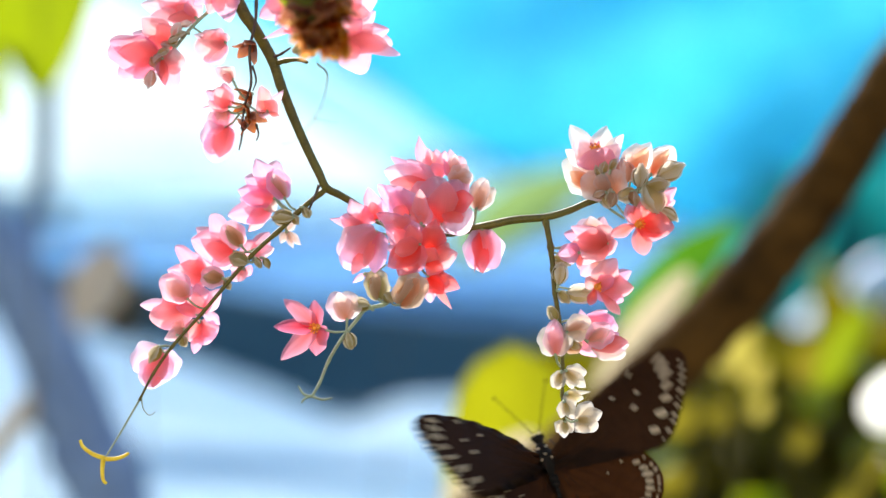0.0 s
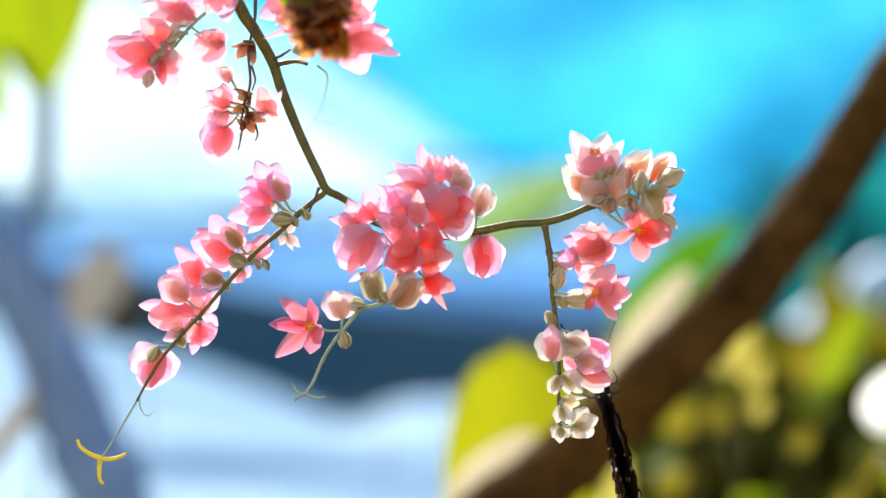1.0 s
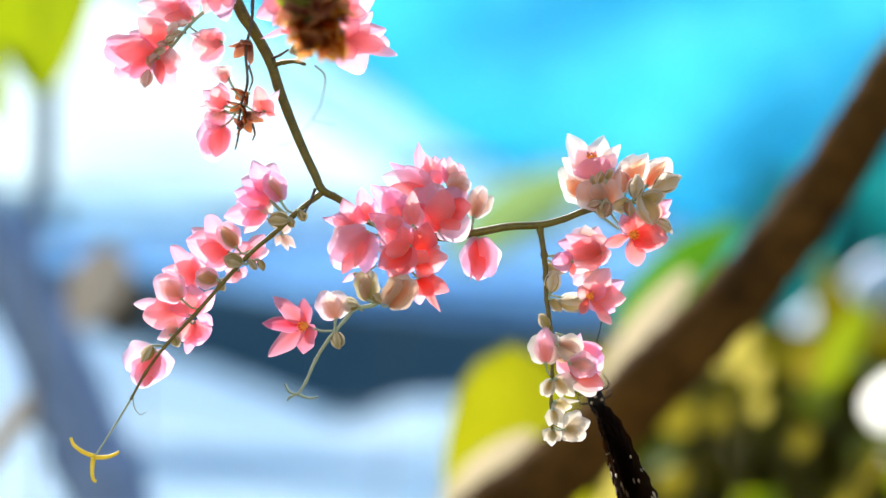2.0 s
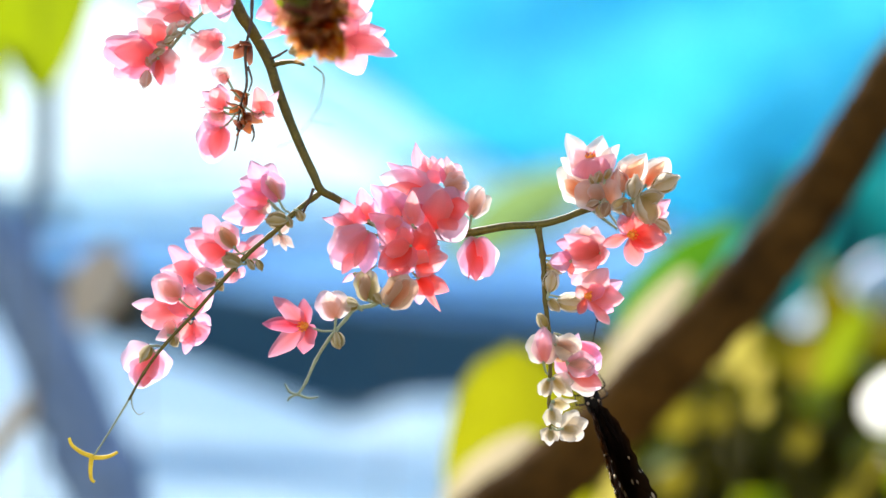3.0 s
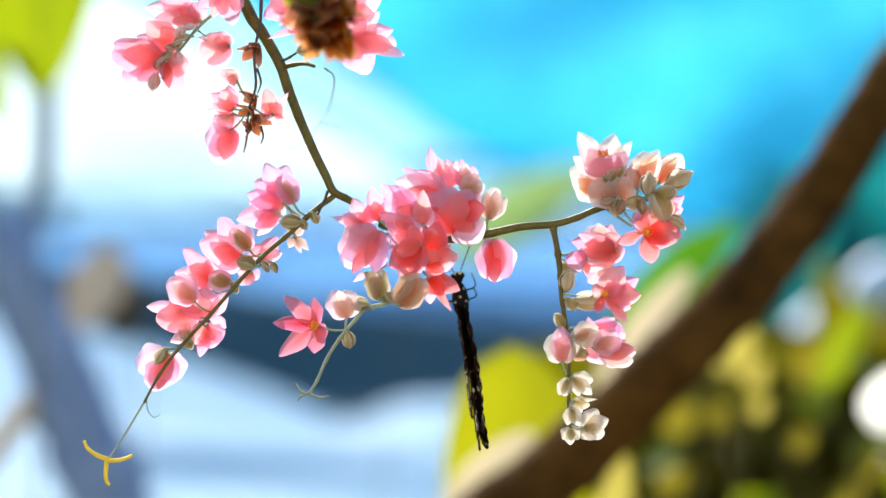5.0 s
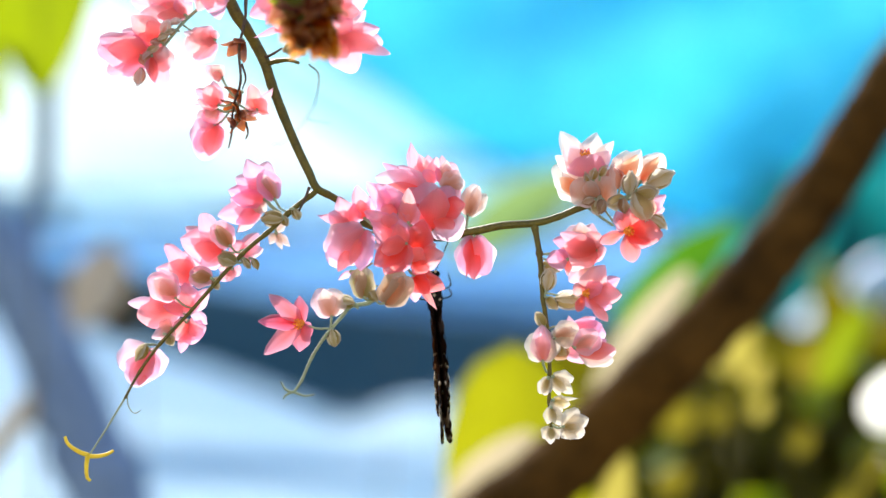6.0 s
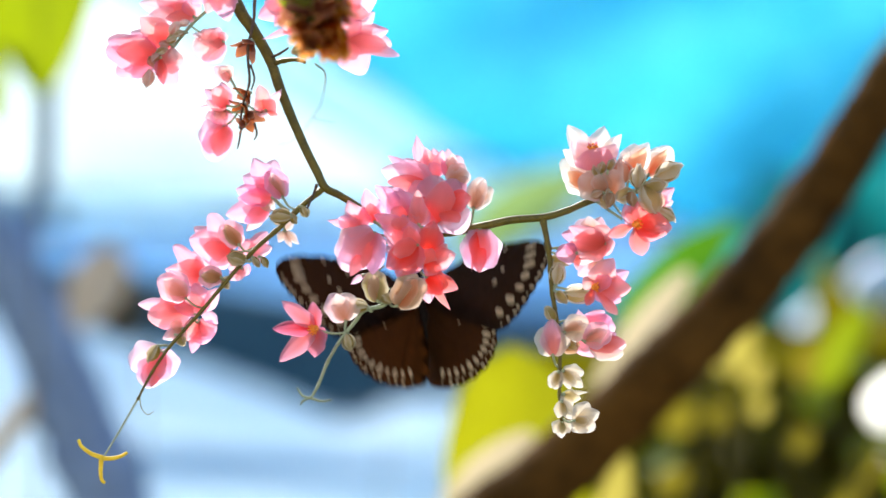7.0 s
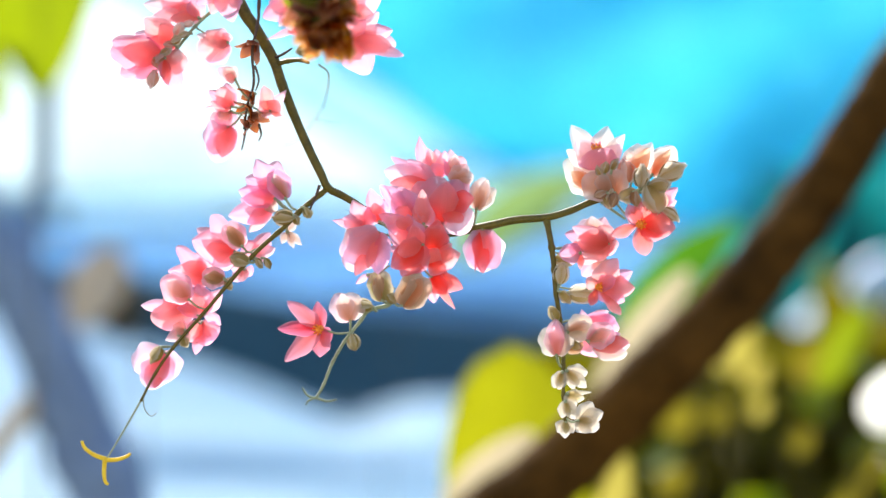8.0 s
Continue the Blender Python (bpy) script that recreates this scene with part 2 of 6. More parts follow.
def tube(bm, pts, r0, r1, sides=8, rough=0.0, knots=0.0):
    """A tapered round stem along pts, with uneven girth and closed ends."""
    rings, n = [], len(pts)
    up = Vector((0.3, 1, 0.2))
    for i, q in enumerate(pts):
        d = (pts[min(i + 1, n - 1)] - pts[max(i - 1, 0)]).normalized()
        u = (up - d * up.dot(d)).normalized()
        v = d.cross(u)
        up = u
        r = r0 + (r1 - r0) * i / max(n - 1, 1)
        r *= 1 + knots * max(0.0, math.sin(i * 1.3)) ** 6
        ring = []
        for k in range(sides):
            a = 2 * math.pi * k / sides
            rr = r * (1 + rough * noise.noise(Vector((i * 0.37, k * 1.7, r * 900))))
            ring.append(bm.verts.new(q + (u * math.cos(a) + v * math.sin(a)) * rr))
        rings.append(ring)
    for a, b in zip(rings, rings[1:]):
        for k in range(sides):
            bm.faces.new((a[k], a[(k + 1) % sides], b[(k + 1) % sides], b[k]))
    bm.faces.new(rings[0][::-1])
    bm.faces.new(rings[-1])
    return bm


def ellipsoid(bm, centre, rx, ry, rz, seg=10, rings=7):
    g = bmesh.ops.create_uvsphere(bm, u_segments=seg, v_segments=rings, radius=1.0)
    bmesh.ops.transform(bm, matrix=Matrix.Translation(centre) @ Matrix.Diagonal((rx, ry, rz, 1)), verts=g["verts"])


# ---- petals and flowers ----
PETALS = {}


def petal_mesh(kind, variant, material):
    """One petal, 1 unit of 1 mm, growing from the flower's axis z; kinds differ in outline, opening and curl."""
    key = (kind, variant, material.name)
    if key in PETALS:
        return PETALS[key]
    # length, half width, first lean from the axis, bend over the length, flare of the last quarter, hollow, how pointed
    length, half, open0, bend, flare, cup, point = {
        "bud": (10.6, 3.9, 67, -146, 0, 0.95, 0.6), "dry": (9.0, 3.2, 60, -30, 18, 0.8, 1.0)}[kind]
    rnd = random.Random(7 * variant + len(kind))
    if kind != "bud":
        open0, bend = open0 + rnd.uniform(-7, 7), bend + rnd.uniform(-10, 10)
        flare *= rnd.uniform(0.5, 1.5)
    half *= rnd.uniform(0.88, 1.12)
    notch, skew = rnd.uniform(-0.05, 0.10), rnd.uniform(-0.5, 0.5)
    bm = bmesh.new()
    uvl = bm.loops.layers.uv.new("UVMap")
    nv, nu = 14, 10
    r, z, rows, where = 0.5, 0.0, [], {}
    for i in range(nv + 1):
        v = i / nv
        ang = radians(open0 + bend * (min(v, 0.8) if kind == "bud" else v) + flare * max(0, v - 0.72) / 0.28)
        if i:
            r, z = r + math.sin(ang) * length / nv, z + math.cos(ang) * length / nv
        wide = half * (math.sin(math.pi * min(1.0, 0.10 + 0.90 * v) ** (0.95 + 0.25 * (1 - point))) ** (0.45 + 0.35 * point)) + 0.25 * (1 - v)
        if v > 0.97:
            wide = 0.30
        row = []
        for j in range(nu + 1):
            u = 2 * j / nu - 1
            x = u * wide + skew * v * v * (1 - abs(u))
            # wraps round the flower's axis, with a keel along the midrib and an uneven rim
            back = cup * x * x / (2 * max(r, 2.2))
            wave = 0.55 * abs(u) ** 2 * math.sin(5 * v + 3 * u + variant * 2.1) * v - 0.22 * math.exp(-(u * 5) ** 2) * math.sin(math.pi * v)
            crinkle = 0.16 * abs(u) ** 3 * math.sin(17 * v + variant) * v
            nr, nz = math.cos(ang), -math.sin(ang)
            side = x * (1 - 0.12 * cup * abs(u)) * (1 + notch * math.sin(9 * v + variant))
            vert = bm.verts.new((side, r - back * abs(nr) + (wave + crinkle) * nr, z + back * (-nz) * 0.3 + (wave + crinkle) * nz))
            where[vert] = ((u + 1) / 2, v)
            row.append(vert)
        rows.append(row)
    for a, b in zip(rows, rows[1:]):
        for j in range(nu):
            f = bm.faces.new((a[j], a[j + 1], b[j + 1], b[j]))
            f.smooth = True
            for lp in f.loops:
                lp[uvl].uv = where[lp.vert]
    me = bpy.data.meshes.new("petal")
    bm.to_mesh(me)
    bm.free()
    me.materials.append(material)
    PETALS[key] = me
    return me


CORES = {}


def core_mesh(kind):
    """The base of a flower with its stamens, or the green base of a bud."""
    if kind in CORES:
        return CORES[kind]
    bm = bmesh.new()
    ellipsoid(bm, (0, 0, 0.3), 1.1, 1.1, 1.2, 8, 6)
    if kind == "open":
        for k in range(8):
            a = k * math.pi / 4
            d = Vector((math.cos(a) * 0.45, math.sin(a) * 0.45, 1))
            tube(bm, [d * 0.8, d * 1.6, d * 2.3 + Vector((math.cos(a), math.sin(a), 0)) * 0.2], 0.28, 0.22, 5)
            ellipsoid(bm, d * 2.4 + Vector((math.cos(a), math.sin(a), 0)) * 0.25, 0.36, 0.36, 0.45, 6, 4)
        ellipsoid(bm, (0, 0, 1.6), 0.9, 0.9, 1.2, 8, 6)
    me = bpy.data.meshes.new("core")
    bm.to_mesh(me)
    bm.free()
    me.materials.append(STAMEN if kind == "open" else GREEN_STEM)
    for f in me.polygons:
        f.use_smooth = True
    CORES[kind] = me
    return me


SPAN = {"bud": 8.2, "dry": 10.0}
LOOSE = {"bud": 1, "dry": 14}
count = 0


def flower(owner, kind, a, b, size, angle, tilt=20, skin=None, w=0.0, stalk=None):
    """A bud or withered flower of the spray: the middle of it on the drawing grid, its length in grid steps, the angle of its axis
    (0 to the right, 90 up), its tilt out of the plane towards the near side; stalk: where its stalk meets the stem."""
    global count
    count += 1
    rnd = random.Random(count)
    ca, ct = radians(angle), radians(tilt)
    d = Vector((math.cos(ca) * math.cos(ct), -math.sin(ct), math.sin(ca) * math.cos(ct)))
    reach = size / 6000
    base = grid_point(a, b, w) - d * reach * 0.48
    head = new("bud" if kind == "bud" else "withered_flower", core_mesh("bud"))
    head.parent = owner
    s = reach / (SPAN[kind] / 1000) / 1000
    flat, broad, spin = {"bud": (0.84, 1.03, 50), "dry": (1.0, 1.0, 180)}[kind]
    thin = (Vector((0, 1, 0)) - d * d.y).normalized()
    turn = Matrix((thin, d.cross(thin), d)).transposed().to_4x4() @ Matrix.Rotation(radians(rnd.uniform(-spin, spin)), 4, "Z")
    head.matrix_basis = Matrix.Translation(base - owner.location) @ turn @ Matrix.Diagonal((s * flat, s * broad, s, 1))
    skin = skin or {"bud": CREAM, "dry": DRY}[kind]
    for k in range(3 if kind == "bud" else 4):
        turn = k * 120 if kind == "bud" else k * 72 + 20
        me = petal_mesh(kind, rnd.randrange(6), skin)
        p = new("petal", me)
        p.parent = head
        ps = rnd.uniform(0.9, 1.08)
        p.matrix_basis = Matrix.Rotation(radians(turn + rnd.uniform(-9, 9)), 4, "Z") @ pose(0, 0, 0, rnd.uniform(-1, 1) * LOOSE[kind], rnd.uniform(-0.8, 0.8) * LOOSE[kind]) @ Matrix.Diagonal((ps, ps, ps, 1))
    if stalk:
        end = grid_point(*stalk)
        mid = (base + end) / 2 + Vector((0, 0, -0.0008)) - d * 0.0012
        part("pedicel", tube(bmesh.new(), [q - owner.location for q in curve_through([end, mid, base], 4)], 0.00032, 0.00042, 6), GREEN_STEM, owner)
    return head


TEPALS = {}


def tepal_mesh(form, variant, material):
    """One loose tepal, 1 long on y and 1 in half width on x, domed towards z; forms: o ovate, r round, l lance, s spoon."""
    key = (form, variant, material.name)
    if key in TEPALS:
        return TEPALS[key]
    rnd = random.Random(31 * variant + ord(form))
    early, blunt = {"o": (0.82, 0.72), "r": (0.92, 0.50), "l": (0.85, 1.05), "s": (1.5, 0.7)}[form]
    dome, lean, ripple = rnd.uniform(0.35, 0.6), rnd.uniform(-0.18, 0.18), rnd.uniform(0.04, 0.10)
    bm = bmesh.new()
    uvl = bm.loops.layers.uv.new("UVMap")
    nv, nu, rows, where = 16, 10, [], {}
    for i in range(nv + 1):
        v = 0.5 - 0.5 * math.cos(math.pi * i / nv)
        wide = max(math.sin(math.pi * (0.03 + 0.97 * v) ** early), 0.0) ** blunt if i < nv else 0.02
        row = []
        for j in range(nu + 1):
            u = 2 * j / nu - 1
            edge = 1 + ripple * math.sin(11 * v + 2 * variant + (2 if u > 0 else 0)) * abs(u)
            x = u * wide * edge + lean * math.sin(math.pi * v) * (1 - abs(u)) * 0.5
            z = dome * (1 - 0.8 * u * u) * math.sin(math.pi * (0.06 + 0.86 * v)) - 0.10 * math.exp(-(u * 5) ** 2) * math.sin(math.pi * v) + 1.2 * ripple * u * u * math.sin(8 * v + variant + 3 * u)
            q = bm.verts.new((x, v, z))
            where[q] = ((u + 1) / 2, v)
            row.append(q)
        rows.append(row)
    for a, b in zip(rows, rows[1:]):
        for j in range(nu):
            f = bm.faces.new((a[j], a[j + 1], b[j + 1], b[j]))
            f.smooth = True
            for lp in f.loops:
                lp[uvl].uv = where[lp.vert]
    me = bpy.data.meshes.new("petal")
    bm.to_mesh(me)
    bm.free()
    me.materials.append(material)
    TEPALS[key] = me
    return me


def bloom(owner, root, skin, tepals, stalk=None, stamens=0.0):
    """A flower with each tepal laid out on the drawing grid: tip, full width, form and, if wanted, how many millimetres the tip
    lies beyond the root and a skin of its own; stamens: their size where the throat is in view."""
    global count
    count += 1
    rnd = random.Random(1000 + count)
    foot = grid_point(*root) - owner.location
    d = Vector((0, 0, 0))
    for a, b, *rest in tepals:
        d += Vector((a - root[0], 0, root[1] - b)).normalized()
    d = (d + Vector((0, -0.8, 0)) * len(tepals) * (1.0 if stamens else 0.3)).normalized()
    head = new("flower", core_mesh("open" if stamens else "bud"))
    head.parent = owner
    turn = d.to_track_quat("Z", "Y").to_matrix().to_4x4()
    head.matrix_basis = Matrix.Translation(foot) @ turn @ Matrix.Diagonal((*[0.001 * (stamens or 0.55)] * 3, 1))
    back = head.matrix_basis.inverted()
    for a, b, width, form, *rest in tepals:
        deep = rest[0] if rest else -1.0
        own = rest[1] if len(rest) > 1 else skin
        tip = grid_point(a, b, root[2] + deep) - owner.location
        along = tip - foot
        y = along.normalized()
        facing = Matrix.Rotation(radians(rnd.uniform(-16, 16)), 3, y) @ Vector((0, -1, 0.12))
        z = (facing - y * facing.dot(y)).normalized()
        x = y.cross(z)
        half = width / 12000
        p = new("petal", tepal_mesh(form, rnd.randrange(5), own))
        p.parent = head
        p.matrix_basis = back @ Matrix.Translation(foot) @ Matrix((x, y, z)).transposed().to_4x4() @ Matrix.Diagonal((half * 1.05, along.length, half, 1))
    if stalk:
        end = grid_point(*stalk) - owner.location
        mid = (foot + end) / 2 + Vector((0, 0, -0.0008))
        part("pedicel", tube(bmesh.new(), curve_through([end, mid, foot], 4), 0.00030, 0.00040, 6), GREEN_STEM, owner)
    return head


def veiled(owner, root, tip, width, core, stalk=None, veil=None):
    """A swelling bud: a coloured core showing through two thin pale outer tepals that stand out round it."""
    x, y = tip[0] - root[0], tip[1] - root[1]
    n = math.hypot(x, y)
    px, py = -y / n * width * 0.17, x / n * width * 0.17
    veil = veil or VEIL
    return bloom(owner, root, core, [(tip[0] + px, tip[1] + py, width * 0.80, "r", 0.6, veil), (tip[0] - px, tip[1] - py, width * 0.80, "r", 0.9, veil),
                                     (root[0] + x * 0.9, root[1] + y * 0.9, width * 0.58, "o", -1.2), (root[0] + x * 0.8 - px, root[1] + y * 0.8 - py, width * 0.44, "o", -0.8)], stalk)


def stem(owner, name, pts, r0, r1, material, sides=8, knots=0.25):
    q = curve_through([grid_point(*p) - owner.location for p in pts], 5)
    return part(name, tube(bmesh.new(), q, r0 / 1000, r1 / 1000, sides, 0.06, knots), material, owner)


# ---- the sprays ----
def left_raceme():
    o = thing("flower_raceme", grid_point(577, 336), "drooping raceme of pink coral vine flowers with a yellow tendril", "flower spray", "coral vine sprays")
    stem(o, "stem", [(577, 336, 0), (535, 370, 0), (500, 405, -1), (455, 445, -1), (415, 490, -2), (365, 550, -2), (310, 612, -2), (275, 662, -2), (250, 710, -2)], 0.85, 0.36, STEM)
    stem(o, "stem_tip", [(252, 706, -2), (248, 713, -2), (215, 770, -1), (187, 815, 0)], 0.36, 0.24, GREEN_STEM, 6, 0)
    for arm in ([(188, 813, 0), (168, 806, 0), (150, 794, 1), (144, 781, 1)], [(186, 814, 0), (205, 814, 0), (222, 809, 0), (231, 803, 0)], [(186, 812, 0), (184, 834, 0), (186, 852, 0), (192, 858, 0)]):
        stem(o, "tendril", arm, 0.75, 0.45, TENDRIL, 6, 0)
    stem(o, "tendril", [(254, 705, -2), (257, 724, -2), (268, 736, -2), (279, 730, -2)], 0.22, 0.12, GREEN_STEM, 5, 0)
    stem(o, "bract", [(566, 328, -1), (560, 345, -1), (545, 380, -1)], 0.5, 0.3, DRY_STEM, 6, 0)
    bloom(o, (480, 336, 2), LILAC, [(453, 281, 38, "o"), (434, 314, 42, "o"), (490, 284, 36, "r", 2), (503, 304, 26, "o", 2), (455, 322, 30, "o", -2, PINK)], (512, 372, 0))
    veiled(o, (506, 352, -3), (484, 303), 44, BLUSH, (525, 372, 0), LILAC)
    bloom(o, (487, 352, 1), LILAC, [(422, 337, 40, "o"), (428, 352, 34, "o", -2, PINK), (460, 372, 38, "o", 1, BLUSH)], (517, 374, 0))
    bloom(o, (478, 368, 2), LILAC, [(404, 383, 44, "o"), (424, 352, 34, "o", 2), (438, 396, 34, "o", -2, PINK), (440, 411, 26, "o", 0, CORAL)], (512, 378, 0))
    flower(o, "bud", 501, 386, 40, 185, 10, GREENISH, -2, (520, 380, 0))
    bloom(o, (508, 410, 1), BLUSH, [(528, 387, 16, "l"), (535, 435, 16, "l"), (521, 441, 14, "l"), (498, 432, 18, "l")], (507, 392, 0))
    bloom(o, (414, 446, 3), PINK, [(374, 380, 42, "r"), (339, 424, 62, "o"), (346, 404, 40, "o", 2), (376, 471, 44, "o"), (364, 440, 44, "o", -3, CORAL)], (455, 440, 0))
    veiled(o, (430, 436, -4), (402, 396), 44, TAN, (448, 447, 0), PALE)
    bloom(o, (448, 450, 4), PALE, [(477, 412, 34, "o", 1, PINK), (430, 428, 38, "o", 0, PINK), (486, 440, 28, "o"), (470, 462, 20, "l")], (440, 458, 0))
    flower(o, "bud", 426, 460, 32, 165, 10, GREENISH, -3, (445, 452, 0))
    bloom(o, (432, 476, 4), PALE, [(404, 470, 22, "o"), (410, 499, 24, "o"), (444, 488, 26, "o", 1, PINK), (424, 500, 22, "o")], (430, 470, 0))
    bloom(o, (366, 492, 4), PINK, [(311, 436, 32, "r"), (345, 447, 46, "o", 1), (296, 479, 36, "o"), (318, 470, 46, "o", -3, CORAL), (330, 500, 36, "o")], (415, 490, 0))
    veiled(o, (398, 494, -3), (358, 490), 42, TAN, (410, 495, 0), PALE)
    bloom(o, (335, 530, -3), PALE, [(288, 492, 48, "r", -1, PALE), (306, 480, 40, "r", 1, SHEER), (298, 496, 38, "o", -3, BLUSH)], (368, 548, 0))
    bloom(o, (340, 545, 3), PINK, [(248, 541, 24, "s", 0, LILAC), (286, 518, 36, "o", 2, LILAC), (266, 566, 56, "r", -1, CORAL), (284, 580, 44, "r", 0)], (355, 560, 0))
    bloom(o, (362, 552, 2), PINK, [(349, 502, 40, "o"), (392, 512, 30, "o"), (390, 576, 22, "o", 1, LILAC), (312, 545, 28, "o"), (334, 515, 30, "o", -2, CORAL)], (360, 556, 0))
    bloom(o, (356, 570, 3), PINK, [(381, 601, 40, "r"), (345, 628, 20, "s"), (336, 606, 42, "o", -1, CORAL), (366, 612, 44, "r", -1)], (350, 568, 0))
    bloom(o, (328, 584, 1), PALE, [(293, 603, 22, "o"), (305, 578, 30, "o", 0, BLUSH), (314, 606, 30, "r", -1, BLUSH)], (332, 590, 0))
    bloom(o, (288, 622, 2), SHEER, [(236, 656, 64, "r", 1), (262, 690, 60, "r", 2), (303, 672, 52, "r", 2), (266, 687, 46, "r", -2, PINK), (274, 688, 34, "o", -3, CORAL)], (300, 620, 0))
    flower(o, "bud", 279, 627, 32, 240, 10, GREENISH, -5, (305, 615, 0))
    for a, b in ((322, 600), (455, 462), (470, 462), (400, 500), (520, 385), (540, 372)):
        flower(o, "bud", a + 4, b + 4, 20, 300, 0, GREENISH, -1, (a - 6, b - 4, 0))
    return o


def centre_back():
    o = thing("flower_cluster", grid_point(790, 400), "dense cluster of pink coral vine flowers on an olive stem", "flower spray", "coral vine sprays")
    bloom(o, (754, 308, 6), PINK, [(741, 239, 26, "l"), (752, 262, 22, "l", 1, LILAC)], (760, 340, 4))
    bloom(o, (778, 314, 5), PINK, [(756, 262, 26, "o", 0, CORAL), (772, 263, 34, "o", 1), (788, 266, 26, "o"), (766, 288, 34, "o", -2, LILAC)], (780, 350, 4))
    bloom(o, (800, 316, 5), PALE, [(797, 263, 26, "o", 1), (818, 276, 36, "r", 0), (806, 272, 26, "o", -2, BLUSH), (786, 282, 16, "l", -2, LILAC)], (790, 350, 4))
    bloom(o, (798, 322, 3), BLUSH, [(838, 310, 36, "r", 0), (828, 292, 32, "r", 1), (836, 318, 24, "o", -1)], (800, 360, 4))
    bloom(o, (843, 370, 2), BLUSH, [(856, 314, 36, "r", 0), (876, 332, 32, "r", 1), (842, 320, 26, "o", 0), (864, 318, 26, "o", -2)], (838, 402, 2))
    bloom(o, (768, 326, 3), PINK, [(679, 302, 54, "o", 0, SHEER), (690, 324, 34, "o", -2, DEEP), (691, 277, 26, "o", 2, LILAC), (720, 282, 34, "o", 1, SHEER)], (780, 350, 4))
    bloom(o, (782, 396, 0), PINK, [(738, 322, 76, "r", 2, SHEER), (768, 312, 74, "r", 1, SHEER), (812, 318, 60, "r", 1, SHEER), (790, 322, 58, "o", -3, CORAL), (744, 348, 40, "o", -2, DEEP)], (800, 405, 2))
    bloom(o, (788, 362, 0), PINK, [(828, 412, 62, "r", -1, SHEER), (840, 352, 46, "o", -2, DEEP), (818, 396, 40, "o", -3, DEEP), (830, 321, 42, "o", 3, LILAC)], (800, 400, 2))
    bloom(o, (854, 407, 1), SHEER, [(838, 476, 50, "r", 1), (876, 476, 54, "r", 1), (856, 482, 60, "r", 2), (854, 484, 38, "o", -2, DEEP), (840, 482, 14, "l", -2, DEEP)], (838, 405, 2))
    return o


def centre_front():
    o = thing("flower_raceme", grid_point(740, 420), "bunch of coral pink flowers trailing a thin tendril", "flower spray", "coral vine sprays")
    stem(o, "stem", [(755, 400, -6), (735, 450, -8), (712, 510, -8), (690, 538, -8), (655, 548, -8), (640, 566, -8), (612, 602, -8), (590, 640, -8), (574, 680, -8), (560, 704, -8)], 0.75, 0.4, GREEN_STEM)
    for arm in ([(561, 703, -8), (546, 698, -8), (537, 684, -8)], [(561, 702, -8), (580, 708, -8), (597, 705, -8)], [(562, 700, -8), (547, 708, -8), (543, 715, -8)]):
        stem(o, "tendril", arm, 0.45, 0.25, GREEN_STEM, 6, 0)
    bloom(o, (646, 402, -5), PINK, [(588, 390, 18, "l"), (625, 355, 32, "o"), (608, 386, 38, "o"), (610, 428, 34, "o", -1, BLUSH), (652, 366, 34, "o", 0)], (720, 420, -4))
    bloom(o, (672, 392, -4), PINK, [(656, 334, 32, "o"), (680, 352, 28, "o", 0, LILAC), (640, 372, 30, "o"), (662, 360, 28, "o", -2, CORAL)], (720, 420, -4))
    bloom(o, (730, 384, -5), LILAC, [(673, 328, 34, "o"), (690, 330, 48, "o", 1), (706, 332, 46, "o", 0), (700, 374, 36, "o", -2, CORAL), (742, 356, 26, "o", 0, PINK)], (730, 440, -6))
    bloom(o, (730, 408, -8), PINK, [(671, 380, 30, "o"), (684, 400, 30, "o"), (702, 388, 32, "o", -2, CORAL)], (738, 440, -6))
    bloom(o, (750, 398, -8), CORAL, [(747, 336, 28, "o"), (762, 366, 30, "o", 0, PINK), (736, 362, 26, "o", 1)], (738, 440, -6))
    bloom(o, (672, 412, -8), PINK, [(604, 452, 58, "r", 1, SHEER), (614, 476, 66, "r", 1, SHEER), (630, 488, 36, "o", -2, DEEP), (670, 486, 44, "o", -3, LILAC), (652, 476, 24, "o", -4, CORAL)], (720, 440, -6))
    bloom(o, (652, 486, -7), LILAC, [(630, 503, 12, "l"), (664, 498, 12, "l")], (690, 470, -8))
    bloom(o, (748, 434, -11), CORAL, [(693, 474, 50, "o", -1, DEEP), (712, 490, 46, "o", 0, DEEP), (735, 488, 40, "o", 1, PINK), (704, 448, 38, "o", -3, CORAL)], (740, 420, -6))
    bloom(o, (744, 446, -9), PINK, [(704, 406, 42, "o", 0, CORAL), (722, 380, 40, "o", 1, LILAC), (688, 408, 40, "o", 2), (690, 440, 40, "o", 1), (730, 400, 36, "o", -2, CORAL)], (738, 440, -6))
    bloom(o, (764, 454, -8), CORAL, [(776, 390, 46, "o", -1, DEEP), (748, 402, 36, "o", 0, DEEP), (790, 410, 30, "o", 1, PINK)], (740, 440, -6))
    bloom(o, (758, 466, -9), PINK, [(815, 449, 42, "o", 0, CORAL), (800, 432, 36, "o", 1, DEEP), (790, 478, 34, "o", -1, DEEP), (775, 440, 34, "o", -2, CORAL)], (740, 440, -6))
    bloom(o, (764, 490, -8), DEEP, [(819, 511, 36, "o"), (796, 490, 36, "o", 1, CORAL), (806, 548, 16, "l"), (768, 536, 30, "o", -1, PINK), (790, 520, 34, "o", -2)], (742, 460, -6))
    veiled(o, (678, 532, -9), (670, 480), 46, TAN, (692, 530, -8), GREENISH)
